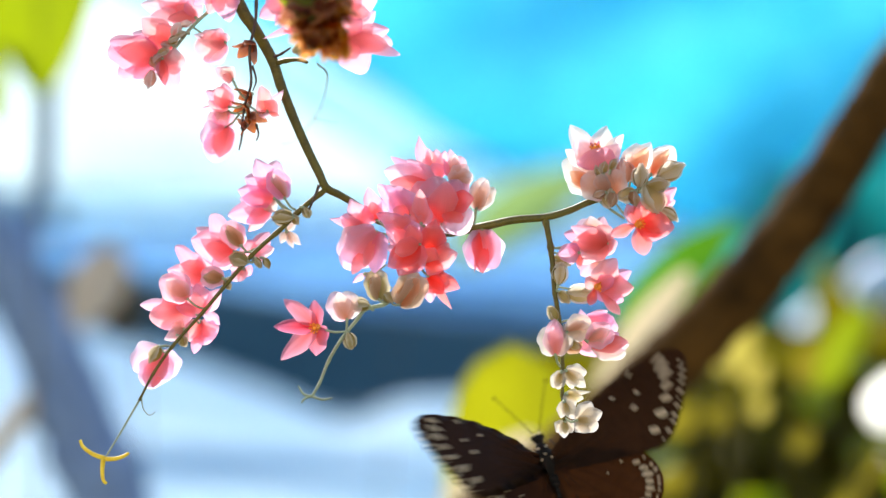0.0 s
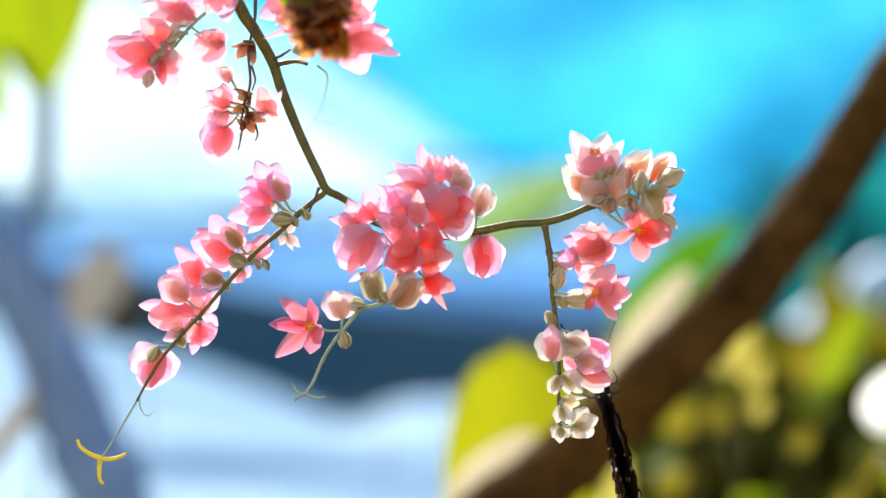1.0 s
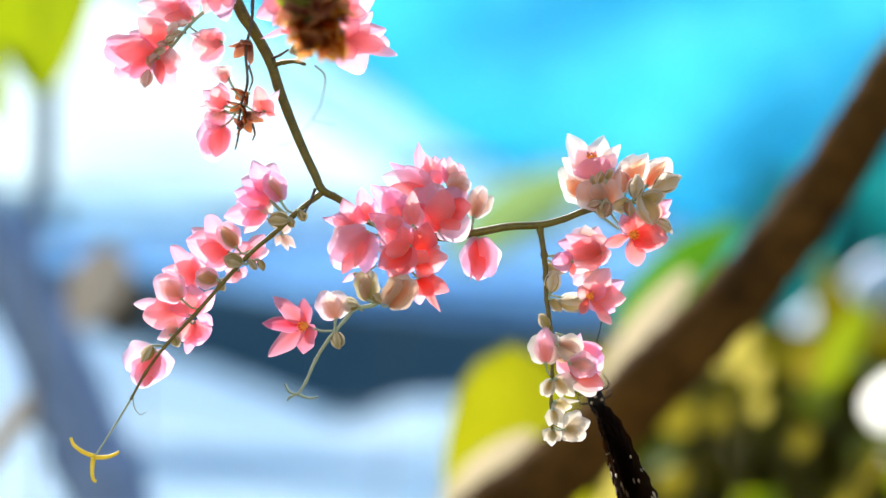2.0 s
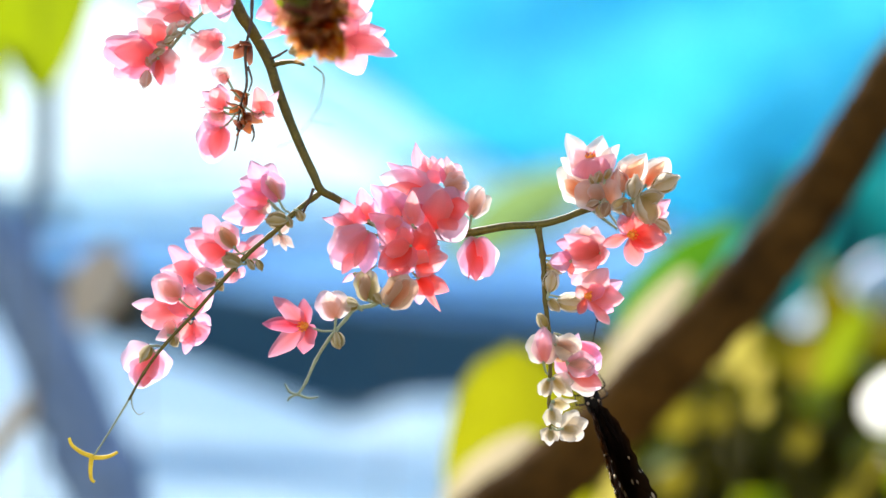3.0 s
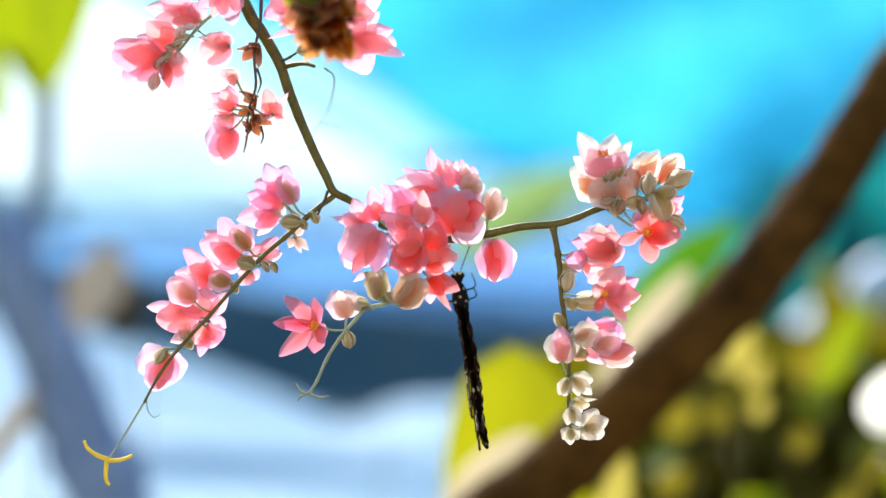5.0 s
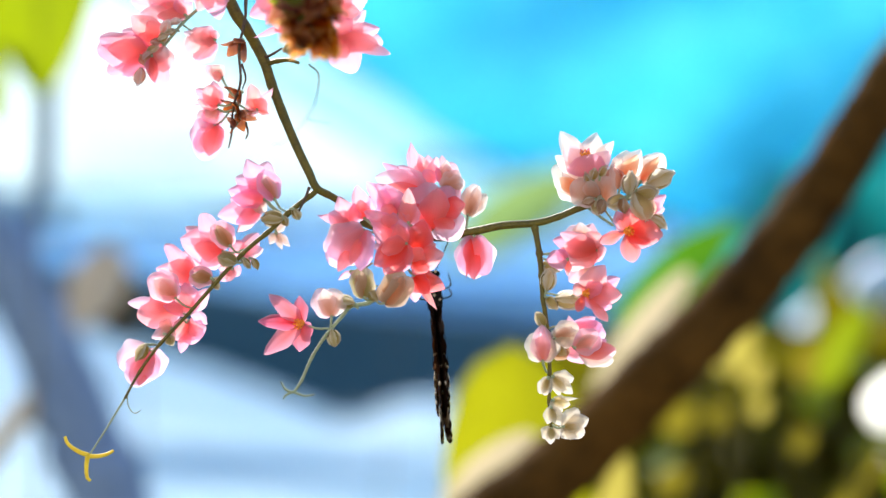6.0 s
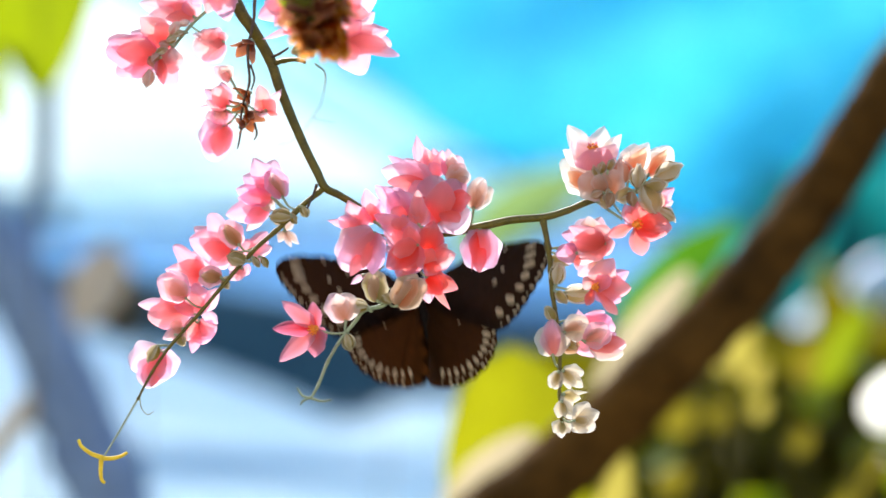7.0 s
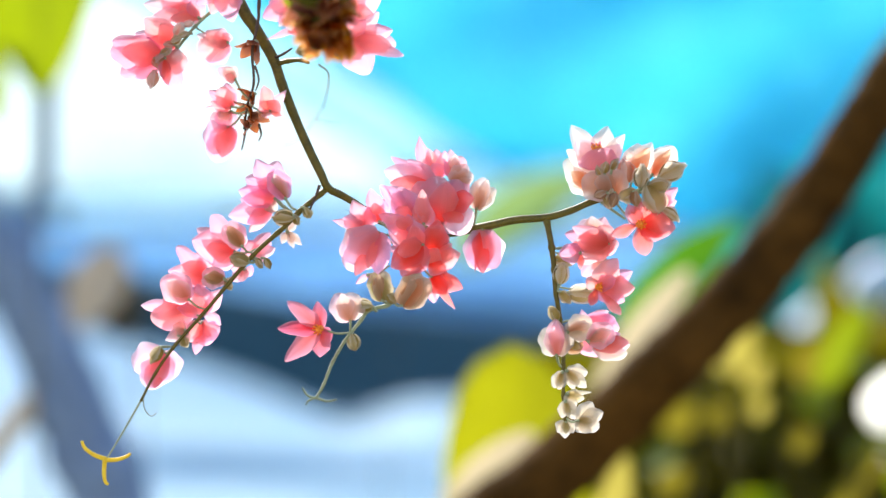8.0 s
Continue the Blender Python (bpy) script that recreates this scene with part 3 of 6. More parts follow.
    veiled(o, (712, 540, -11), (752, 488), 60, PEACH, (696, 532, -8), TAN)
    flower(o, "bud", 693, 527, 28, 320, 15, GREENISH, -9, (700, 510, -8))
    bloom(o, (622, 566, -9), BLUSH, [(594, 520, 46, "r", 1, PALE), (622, 517, 48, "r", 0), (606, 518, 34, "o", -3)], (620, 588, -8))
    flower(o, "bud", 646, 540, 30, 172, 10, GREENISH, -9, (662, 548, -8))
    bloom(o, (570, 580, -10), ROSE, [(511, 532, 30, "o", -3), (494, 580, 30, "o", -4), (507, 638, 34, "o", -3), (564, 533, 26, "o", 1), (568, 631, 38, "o", 1), (586, 604, 26, "o", 2)], (622, 588, -8), 1.0)
    flower(o, "bud", 627, 604, 30, 285, 10, GREENISH, -9, (628, 586, -8))
    return o


def right_spray():
    o = thing("flower_spray", grid_point(968, 388), "white and pink flower heads with a hanging chain of buds", "flower spray", "coral vine sprays")
    stem(o, "stem", [(660, 384, 8), (720, 405, 6), (790, 412, 4), (850, 403, 2), (910, 390, 0), (968, 385, 0), (1010, 373, 0), (1045, 358, 0), (1092, 345, 0)], 1.45, 0.9, STEM, 10, 0.08)
    stem(o, "hanging_stem", [(966, 384, 0), (975, 430, 0), (980, 470, 0), (983, 510, 0), (990, 560, 0), (996, 602, 0), (997, 650, 0), (997, 700, 0), (1001, 748, 0)], 0.95, 0.45, STEM, 8, 0.4)
    stem(o, "twig", [(1060, 355, 0), (1082, 372, -3), (1105, 388, -6)], 0.45, 0.4, GREEN_STEM, 6, 0)
    stem(o, "twig", [(1090, 346, 0), (1130, 336, -2), (1165, 322, -2)], 0.5, 0.3, GREEN_STEM, 6, 0)
    F = flower
    bloom(o, (1058, 300, 0), PINK, [(1012, 221, 44, "o", 3, IVORY), (1076, 223, 52, "o", 4, IVORY), (1106, 238, 30, "o", 1, IVORY), (1002, 266, 34, "o", 0, IVORY), (1020, 246, 44, "o", -3, PALE), (1100, 256, 38, "o", -3, PALE), (1058, 264, 70, "r", -5), (1044, 240, 36, "o", 2, PALE)], (1070, 345, 0))
    bloom(o, (1055, 272, -2), ROSE, [(1046, 252, 10, "l"), (1062, 250, 10, "l")], (1058, 300, 0), 1.0)
    bloom(o, (1050, 332, 2), IVORY, [(999, 284, 46, "r", 1), (1006, 320, 40, "r", 0), (1016, 292, 32, "o", -2, BLUSH), (1010, 304, 30, "o", -3, PEACH)], (1065, 350, 0))
    bloom(o, (1074, 348, -3), BLUSH, [(1032, 312, 50, "r", 0), (1046, 300, 40, "r", 1, IVORY), (1060, 308, 40, "o", -2)], (1075, 350, 0))
    bloom(o, (1090, 346, -3), BLUSH, [(1070, 298, 44, "r", 0), (1092, 300, 40, "r", -1), (1082, 300, 30, "o", 1, IVORY)], (1080, 348, 0))
    bloom(o, (1120, 310, 0), IVORY, [(1154, 252, 40, "o", 1), (1110, 266, 34, "r", 1), (1130, 254, 40, "r", 2), (1148, 262, 30, "o", -2, PEACH)], (1112, 340, 0))
    bloom(o, (1154, 310, 1), IVORY, [(1195, 260, 44, "r", 1), (1172, 260, 40, "o", 2), (1196, 284, 30, "o", 0), (1187, 264, 22, "o", -2, PEACH)], (1125, 338, 0))
    for a, b, size, angle in ((1060, 345, 24, 200), (1084, 354, 26, 260), (1122, 352, 26, 280)):
        F(o, "bud", a, b, size, angle, 10, TAN, -6, (a * 0.6 + 436, b * 0.6 + 138, -4))
    for a, b, size, angle in ((1070, 298, 20, 80), (1086, 292, 22, 60), (1058, 304, 18, 110)):
        F(o, "bud", a, b, size, angle, 10, CREAM, -5, (1080, 340, -2))
    F(o, "bud", 1188, 304, 50, 28, 10, CREAM, -2, (1140, 335, 0))
    F(o, "bud", 1106, 304, 44, 95, 10, BLUSH, -2, (1100, 342, 0))
    F(o, "bud", 1133, 313, 40, 85, 15, CREAM, -5, (1125, 338, -2))
    F(o, "bud", 1164, 330, 38, 10, 10, CREAM, -5, (1135, 336, -2))
    F(o, "bud", 1156, 352, 56, 285, 15, CREAM, -5, (1135, 336, -2))
    bloom(o, (1162, 366, 1), PINK, [(1199, 332, 26, "o"), (1186, 344, 28, "o", -1, CORAL), (1198, 356, 26, "o", 0, PALE)], (1135, 338, -2))
    F(o, "bud", 1184, 380, 36, 330, 10, CREAM, -2, (1140, 345, -2))
    bloom(o, (1128, 398, -6), DEEP, [(1081, 418, 22, "s"), (1139, 453, 36, "s", -3), (1193, 404, 54, "o", -1), (1138, 356, 42, "o", 1), (1110, 362, 28, "o", 1, PINK), (1170, 418, 32, "o", -2), (1172, 382, 30, "o", 2)], (1090, 360, -2), 1.0)
    F(o, "bud", 1110, 346, 34, 200, 10, CREAM, -4, (1128, 338, -2))
    F(o, "bud", 1078, 350, 34, 260, 10, CREAM, -4, (1070, 340, -2))
    bloom(o, (1056, 428, 4), PALE, [(1030, 390, 44, "r", 1), (1072, 384, 36, "o", 1), (1048, 382, 40, "o", -1, BLUSH)], (980, 440, 0))
    bloom(o, (1078, 432, 0), CORAL, [(1008, 448, 56, "r", 0), (1000, 414, 40, "o", 1, PINK), (1012, 402, 34, "o", -1, PINK), (1018, 424, 46, "o", -3), (1060, 400, 40, "r", 0)], (977, 440, 0))
    bloom(o, (1070, 418, 1), CORAL, [(1082, 452, 36, "r", 0), (1060, 458, 40, "r", 0)], (977, 440, 0))
    bloom(o, (1026, 448, -2), LILAC, [(988, 450, 36, "o"), (1004, 434, 24, "o"), (1027, 478, 14, "l", 0, DEEP)], (978, 446, 0))
    bloom(o, (1072, 458, 4), BLUSH, [(1030, 488, 44, "o", 0, PALE), (1044, 470, 34, "o", 0)], (985, 460, 0))
    bloom(o, (1056, 508, -4), CORAL, [(1092, 458, 44, "o", 1), (1119, 481, 36, "o", 3, LILAC), (1122, 510, 48, "o", 0), (1104, 534, 38, "o", 0, PINK), (1097, 557, 20, "s", -3, DEEP), (1044, 541, 18, "s", -1, DEEP), (1038, 492, 28, "o", 1), (1088, 492, 30, "o", -3, PINK)], (986, 508, 0), 0.9)
    F(o, "bud", 1028, 520, 46, 0, 5, CREAM, -1, (986, 512, 0))
    F(o, "bud", 1000, 526, 26, 310, 5, CREAM, -1, (985, 514, 0))
    F(o, "bud", 993, 486, 36, 80, 5, CREAM, -1, (982, 508, 0))
    F(o, "bud", 996, 462, 32, 340, 5, CREAM, 1, (980, 440, 0))
    F(o, "bud", 980, 556, 26, 120, 5, GREENISH, -2, (990, 566, 0))
    bloom(o, (984, 628, -3), VEIL, [(964, 580, 42, "r", 1), (1002, 578, 42, "r", 1), (982, 564, 44, "o", 0, PALE), (983, 566, 28, "o", -3, PINK)], (994, 650, 0))
    veiled(o, (1002, 604, -1), (1030, 618), 34, GREENISH, (997, 602, 0), TAN)
    veiled(o, (995, 658, -1), (984, 688), 28, CREAM, (997, 655, 0))
    bloom(o, (1003, 656, -1), VEIL, [(1038, 686, 26, "o", 0), (1040, 660, 25, "r", 1), (1016, 690, 19, "o", 1), (1026, 680, 18, "o", -2, CREAM)], (998, 652, 0))
    bloom(o, (1003, 697, -1), VEIL, [(1048, 694, 9, "l", 0), (1034, 706, 23, "o", 0, CREAM), (1018, 724, 23, "o", 1)], (998, 696, 0))
    bloom(o, (1000, 710, -2), VEIL, [(1018, 742, 25, "o", 0), (994, 740, 21, "o", 0), (1006, 738, 16, "o", -2, CREAM)], (998, 705, 0))
    bloom(o, (1022, 744, -2), VEIL, [(1067, 729, 37, "o", 0), (1048, 712, 30, "r", 1), (1060, 756, 33, "r", 0), (1036, 764, 26, "r", 1), (1050, 744, 19, "o", -2, CREAM)], (1001, 740, 0))
    bloom(o, (1001, 746, 0), VEIL, [(986, 766, 23, "o", 0), (1015, 766, 23, "o", 0), (1000, 776, 23, "o", 1), (1001, 768, 16, "o", -2, GREENISH)], (1001, 744, 0))
    return o


def right_sprig():
    o = thing("flower_sprig", grid_point(1000, 575), "small pale pink flowers on a short side twig of the chain", "flower spray", "coral vine sprays")
    stem(o, "stem", [(992, 572, 0), (1008, 568, -1), (1030, 580, -2)], 0.4, 0.3, GREEN_STEM, 6, 0)
    bloom(o, (1036, 574, 3), LILAC, [(1097, 582, 46, "r", 1), (1078, 551, 24, "o", 2, PINK), (1030, 548, 16, "l", 1), (1090, 564, 34, "o", 1)], (1015, 572, -1))
    veiled(o, (1004, 588, -4), (1048, 572), 50, BLUSH, (1000, 574, -1))
    veiled(o, (1040, 604, -5), (1084, 582), 48, BLUSH, (1020, 578, -1), PALE)
    bloom(o, (1050, 612, 1), PALE, [(1115, 611, 44, "o", 0), (1110, 628, 38, "r", 1, VEIL), (1114, 606, 34, "o", -3, DEEP), (1098, 590, 26, "o", 0, LILAC)], (1025, 584, -1))
    bloom(o, (1020, 598, 3), PINK, [(1058, 633, 28, "o", 0), (1046, 612, 26, "o", 1)], (1015, 580, -1))
    return o


def main_stem():
    o = thing("vine_stem", grid_point(500, 130), "olive brown coral vine stem that forks", "vine")
    stem(o, "stem", [(330, -1050, 0), (350, -700, -2), (385, -300, -4), (404, -60, -4), (430, 16, -3), (452, 50, -2), (470, 80, 0), (485, 108, 0), (499, 150, 0), (517, 196, 0), (540, 250, 0), (567, 306, 0), (581, 333, 0), (605, 346, 2), (632, 362, 4), (672, 388, 8)], 2.1, 0.95, STEM, 10, 0.05)
    stem(o, "twig", [(486, 116, 0), (505, 110, -2), (530, 108, -5), (548, 114, -8)], 0.9, 0.5, STEM)
    stem(o, "twig", [(482, 104, 0), (500, 98, -3), (518, 88, -6)], 0.5, 0.3, DRY_STEM)
    stem(o, "tendril", [(560, 108, 20), (574, 122, 40), (552, 158, 110), (537, 186, 110), (558, 194, 110), (582, 198, 110)], 0.3, 0.2, GREEN_STEM, 6, 0)
    stem(o, "tendril", [(537, 186, 110), (515, 212, 110), (490, 234, 110), (470, 238, 110)], 0.22, 0.15, GREEN_STEM, 6, 0)
    return o


def top_left_cluster():
    o = thing("flower_cluster", grid_point(420, 0), "drooping cluster of coral pink flowers on a leafless twig", "flower spray", "coral vine sprays")
    stem(o, "stem", [(400, -1050, 0), (440, -500, -2), (452, -150, -4), (440, -40, -4), (392, 10, -8), (352, 48, -10), (322, 86, -12), (288, 122, -12)], 0.8, 0.4, GREEN_STEM)
    bloom(o, (292, 102, -12), PINK, [(205, 76, 44, "r", 0), (201, 96, 62, "r", 1), (220, 138, 48, "r", 1), (222, 96, 46, "o", -3, CORAL), (244, 136, 40, "o", 0)], (305, 100, -12))
    bloom(o, (316, 84, -10), CORAL, [(260, 36, 46, "o", 0), (243, 62, 36, "o", 1, PINK), (290, 46, 40, "o", -2), (270, 74, 40, "o", -1)], (320, 88, -12))
    bloom(o, (298, 108, -14), CORAL, [(338, 122, 44, "r", 0), (322, 160, 40, "r", 0, PINK), (304, 156, 22, "o", -2, DEEP)], (300, 108, -12))
    flower(o, "bud", 276, 144, 34, 262, 15, BLUSH, -13, (292, 118, -12))
    bloom(o, (346, 26, -8), PALE, [(258, 10, 40, "o", 0), (270, 36, 36, "o", -1), (282, -14, 44, "o", 0, PINK), (300, 12, 40, "o", 1, PINK)], (370, 30, -8))
    bloom(o, (356, 36, -10), CORAL, [(306, 38, 28, "o"), (318, 14, 30, "o", 1), (344, 2, 34, "o", 0, PINK)], (370, 30, -8))
    bloom(o, (398, -24, -12), PINK, [(416, 44, 46, "o", 0), (378, 30, 34, "o", 0, CORAL), (352, 14, 34, "o", 0), (432, 12, 30, "o", 1)], (400, -10, -8))
    bloom(o, (408, 80, -12), CORAL, [(354, 92, 54, "r", 0), (370, 112, 44, "r", 1, PINK), (352, 66, 22, "o", 0, PALE), (376, 58, 30, "o", 1, PINK), (400, 62, 22, "o", 0, PALE)], (350, 52, -10))
    for a, b, g in ((330, 66, 200), (318, 76, 30), (305, 84, 180), (300, 96, 20), (322, 58, 60), (290, 108, 220), (340, 48, 10), (284, 116, 300)):
        flower(o, "bud", a, b, 18 + g % 9, g, 10, (CREAM, IVORY, BLUSH)[a % 3], -14, (a + 8, b - 4, -12))
    return o


def top_dry_raceme():
    o = thing("flower_raceme", grid_point(452, 0), "half withered hanging raceme with brown dry flowers", "flower spray", "coral vine sprays")
    stem(o, "stem", [(480, -1050, 0), (478, -400, -4), (462, -20, -8), (460, 40, -10), (450, 95, -12), (453, 150, -12), (442, 188, -12), (436, 232, -12)], 0.55, 0.35, DRY_STEM)
    flower(o, "dry", 450, 96, 42, 250, 20, DRY, -13, (452, 80, -12))
    flower(o, "dry", 440, 178, 34, 210, 20, DRY, -13, (448, 165, -12))
    flower(o, "dry", 436, 206, 38, 230, 20, DRY, -13, (444, 188, -12))
    flower(o, "dry", 460, 216, 38, 320, 20, DRY, -13, (444, 190, -12))
    flower(o, "dry", 434, 226, 26, 180, 20, DRY, -13, (444, 190, -12))
    bloom(o, (420, 144, -12), BLUSH, [(390, 124, 26, "o", 0, PALE), (402, 122, 28, "o", -1), (404, 138, 22, "o", -2, CORAL)], (445, 180, -12))
    bloom(o, (414, 192, -12), PINK, [(374, 164, 28, "o"), (376, 184, 26, "o", -1, CORAL), (404, 150, 32, "o", 0), (392, 160, 34, "r", -2, CORAL)], (444, 185, -12))
    bloom(o, (410, 198, -11), PINK, [(366, 193, 14, "l"), (378, 222, 34, "r", 0, PALE), (398, 232, 40, "r", -1), (392, 214, 28, "o", -2, BLUSH)], (440, 200, -12))
    bloom(o, (408, 226, -12), PINK, [(368, 258, 50, "r", 1, LILAC), (384, 288, 52, "r", 0), (398, 282, 40, "o", -2, CORAL), (412, 262, 30, "o", 0)], (432, 205, -12))
    bloom(o, (482, 200, -12), CORAL, [(470, 155, 28, "o", 0), (510, 162, 18, "l", 0, PINK), (464, 180, 28, "o", 0), (496, 182, 30, "o", -1), (504, 209, 12, "l", -1, DEEP), (466, 208, 20, "o", -1, PINK)], (448, 190, -12))
    for hook in ([(440, 224, -13), (436, 250, -13), (432, 268, -13)], [(462, 222, -13), (466, 240, -13), (462, 252, -13)], [(455, 120, -13), (462, 145, -13), (456, 165, -13)]):
        stem(o, "twig", hook, 0.4, 0.2, DRY_STEM, 6, 0)
    return o


def top_right_cluster():
    o = thing("flower_cluster", grid_point(560, 0), "pink flowers beside a brown withered flower head", "flower spray", "coral vine sprays")
    stem(o, "stem", [(640, -1050, 0), (625, -400, -6), (600, -50, -10), (585, 0, -12), (570, 50, -14), (560, 95, -14)], 0.7, 0.5, DRY_STEM)
    bloom(o, (612, 72, -12), PINK, [(696, 58, 46, "o", 0), (672, 26, 44, "o", 1, PALE), (702, 84, 46, "r", 1, PALE), (694, 88, 40, "r", -2, CORAL), (716, 104, 22, "s", -3), (655, 134, 56, "r", 0), (640, 112, 46, "o", -3, CORAL), (648, 40, 44, "o", -1)], (590, 50, -14))
    bloom(o, (612, 26, -12), PINK, [(676, 2, 50, "o", 0), (640, -28, 46, "o", 1), (662, 30, 36, "o", -1, CORAL), (610, -20, 40, "o", 0)], (595, 20, -14))
    bloom(o, (520, 10, -10), PINK, [(468, 36, 40, "o", 0), (478, 8, 36, "o", 1), (496, 52, 24, "l", -1, PALE)], (560, 20, -14))
    bloom(o, (540, 50, -10), CORAL, [(500, 40, 30, "o"), (510, 62, 22, "l", 0, DEEP), (474, 74, 12, "l", 0, PINK)], (560, 40, -14))
    for a, b, s, g in ((560, 20, 90, 270), (585, 40, 90, 280), (560, 60, 80, 250), (575, 85, 70, 275), (556, 70, 60, 200), (598, 80, 60, 300), (560, -10, 90, 100), (600, 10, 70, 20), (552, 15, 70, 160), (570, 55, 80, 60), (592, 56, 80, 290), (578, 20, 80, 250), (590, 66, 70, 200)):
        flower(o, "dry", 784 + (a - 784) * 0.9, 441 + (b - 441) * 0.9, s * 0.9, g, 30, AMBER if g in (275, 300, 290, 200, 250) else DRY, -106, (570, 30, -40))
    for tip, root in (((530, 50, -106), (585, 22, -106)), ((628, 46, -106), (600, 20, -106))):
        bm = bmesh.new()
        q0, q1 = grid_point(*root) - o.location, grid_point(*tip) - o.location
        leaf_bm(bm, q0, q1 - q0, Vector((0.1, -1, -0.3)), (q1 - q0).length, 0.008, 0.1, 0.05)
        part("leaf", bm, LEAF_LIME, o, "small yellow green leaf")
    for a, b, g in ((553, 92, 230), (562, 100, 300), (545, 98, 200)):
        flower(o, "bud", a, b, 26, g, 20, GREENISH, -30, (570, 80, -16))
    return o


# ---- the butterfly ----
FORE = [(0, 3.0), (10, 8.2), (20, 11.6), (30, 13.6), (40, 14.4), (46.5, 14.0), (50.4, 11.8), (51.2, 8.8), (49.6, 4.6), (46.6, 0.0), (43.2, -4.4), (39, -8.8), (33.5, -12.2), (27, -11.4), (14, -7.6), (0, -2.4)]
HIND = [(0, 1.5), (12, 1.6), (22, -2.0), (28, -7.5), (30.4, -13.5), (29.8, -18.8), (27, -23.2), (21.6, -26.8), (14.8, -28.6), (7.5, -28.6), (3, -26.2), (0.4, -18), (-0.8, -8)]


def wing_mesh(outline, side, lift):
    """A thin cambered wing from its outline in millimetres, with raised veins; side 1 or -1."""
    rim = curve_through([Vector((x * side, y, 0)) / 1000 for x, y in outline + outline[:1]], 5)[:-1]
    hub = Vector((sum(x for x, y in outline) * side, sum(y for x, y in outline), 0)) / len(outline) / 1000
    bm = bmesh.new()
    rings = []
    for s in (1.0, 0.8, 0.55, 0.3):
        ring = []
        for i, q in enumerate(rim):
            v = hub + (q - hub) * s
            ripple = 0.00035 * math.sin(i * 1.6) * s * s
            ring.append(bm.verts.new((v.x, v.y, lift + 0.0016 * (1 - (v - hub).length / 0.03) + ripple)))
        rings.append(ring)
    n = len(rim)
    for a, b in zip(rings, rings[1:]):
        for k in range(n):
            bm.faces.new((a[k], a[(k + 1) % n], b[(k + 1) % n], b[k]))
    c = bm.verts.new((hub.x, hub.y, lift + 0.0016))
    for k in range(n):
        bm.faces.new((rings[-1][k], rings[-1][(k + 1) % n], c))
    top = [f for f in bm.faces]
    bmesh.ops.solidify(bm, geom=top, thickness=0.00018)
    return bm


def spot_mesh():
    """One lens-shaped patch of pale scales, 1 mm in half size, that shows on both faces."""
    bm = bmesh.new()
    bmesh.ops.create_uvsphere(bm, u_segments=9, v_segments=5, radius=0.001)
    me = bpy.data.meshes.new("cream_spot")
    bm.to_mesh(me)
    bm.free()
    me.materials.append(SPOT)
    for q in me.polygons:
        q.use_smooth = True
    return me


def put_spots(me, places, side, lift, wing, outline):
    """Pale patches on a wing, following its camber: x, y, half length, half width, angle."""
    hx, hy = sum(x for x, y in outline) / len(outline), sum(y for x, y in outline) / len(outline)
    for x, y, a, b, turn in places:
        high = lift + 0.0016 * (1 - math.hypot(x - hx, y - hy) / 30) - 0.00009
        o = new("cream_spot", me)
        o.parent = wing
        o.matrix_basis = Matrix.Translation((x * side / 1000, y / 1000, high)) @ Matrix.Rotation(radians(turn * side), 4, "Z") @ Matrix.Diagonal((a, b, 0.42, 1))


def margin_spots(outline, first, last, inset, number, long, wide, focus):
    """A row of patches that follows the rim between two corners, pointing to the wing's root."""
    rim = curve_through([Vector((x, y, 0)) for x, y in outline[first:last + 1]], 8)
    out = []
    for k in range(number):
        q = rim[int((k + 0.5) / number * (len(rim) - 1))]
        d = (Vector((*focus, 0)) - q).normalized()
        p = q + d * inset
        s = 0.8 + 0.4 * ((k * 7) % 5) / 4
        out.append((p.x, p.y, long * s, wide * s, math.degrees(math.atan2(d.y, d.x))))
    return out


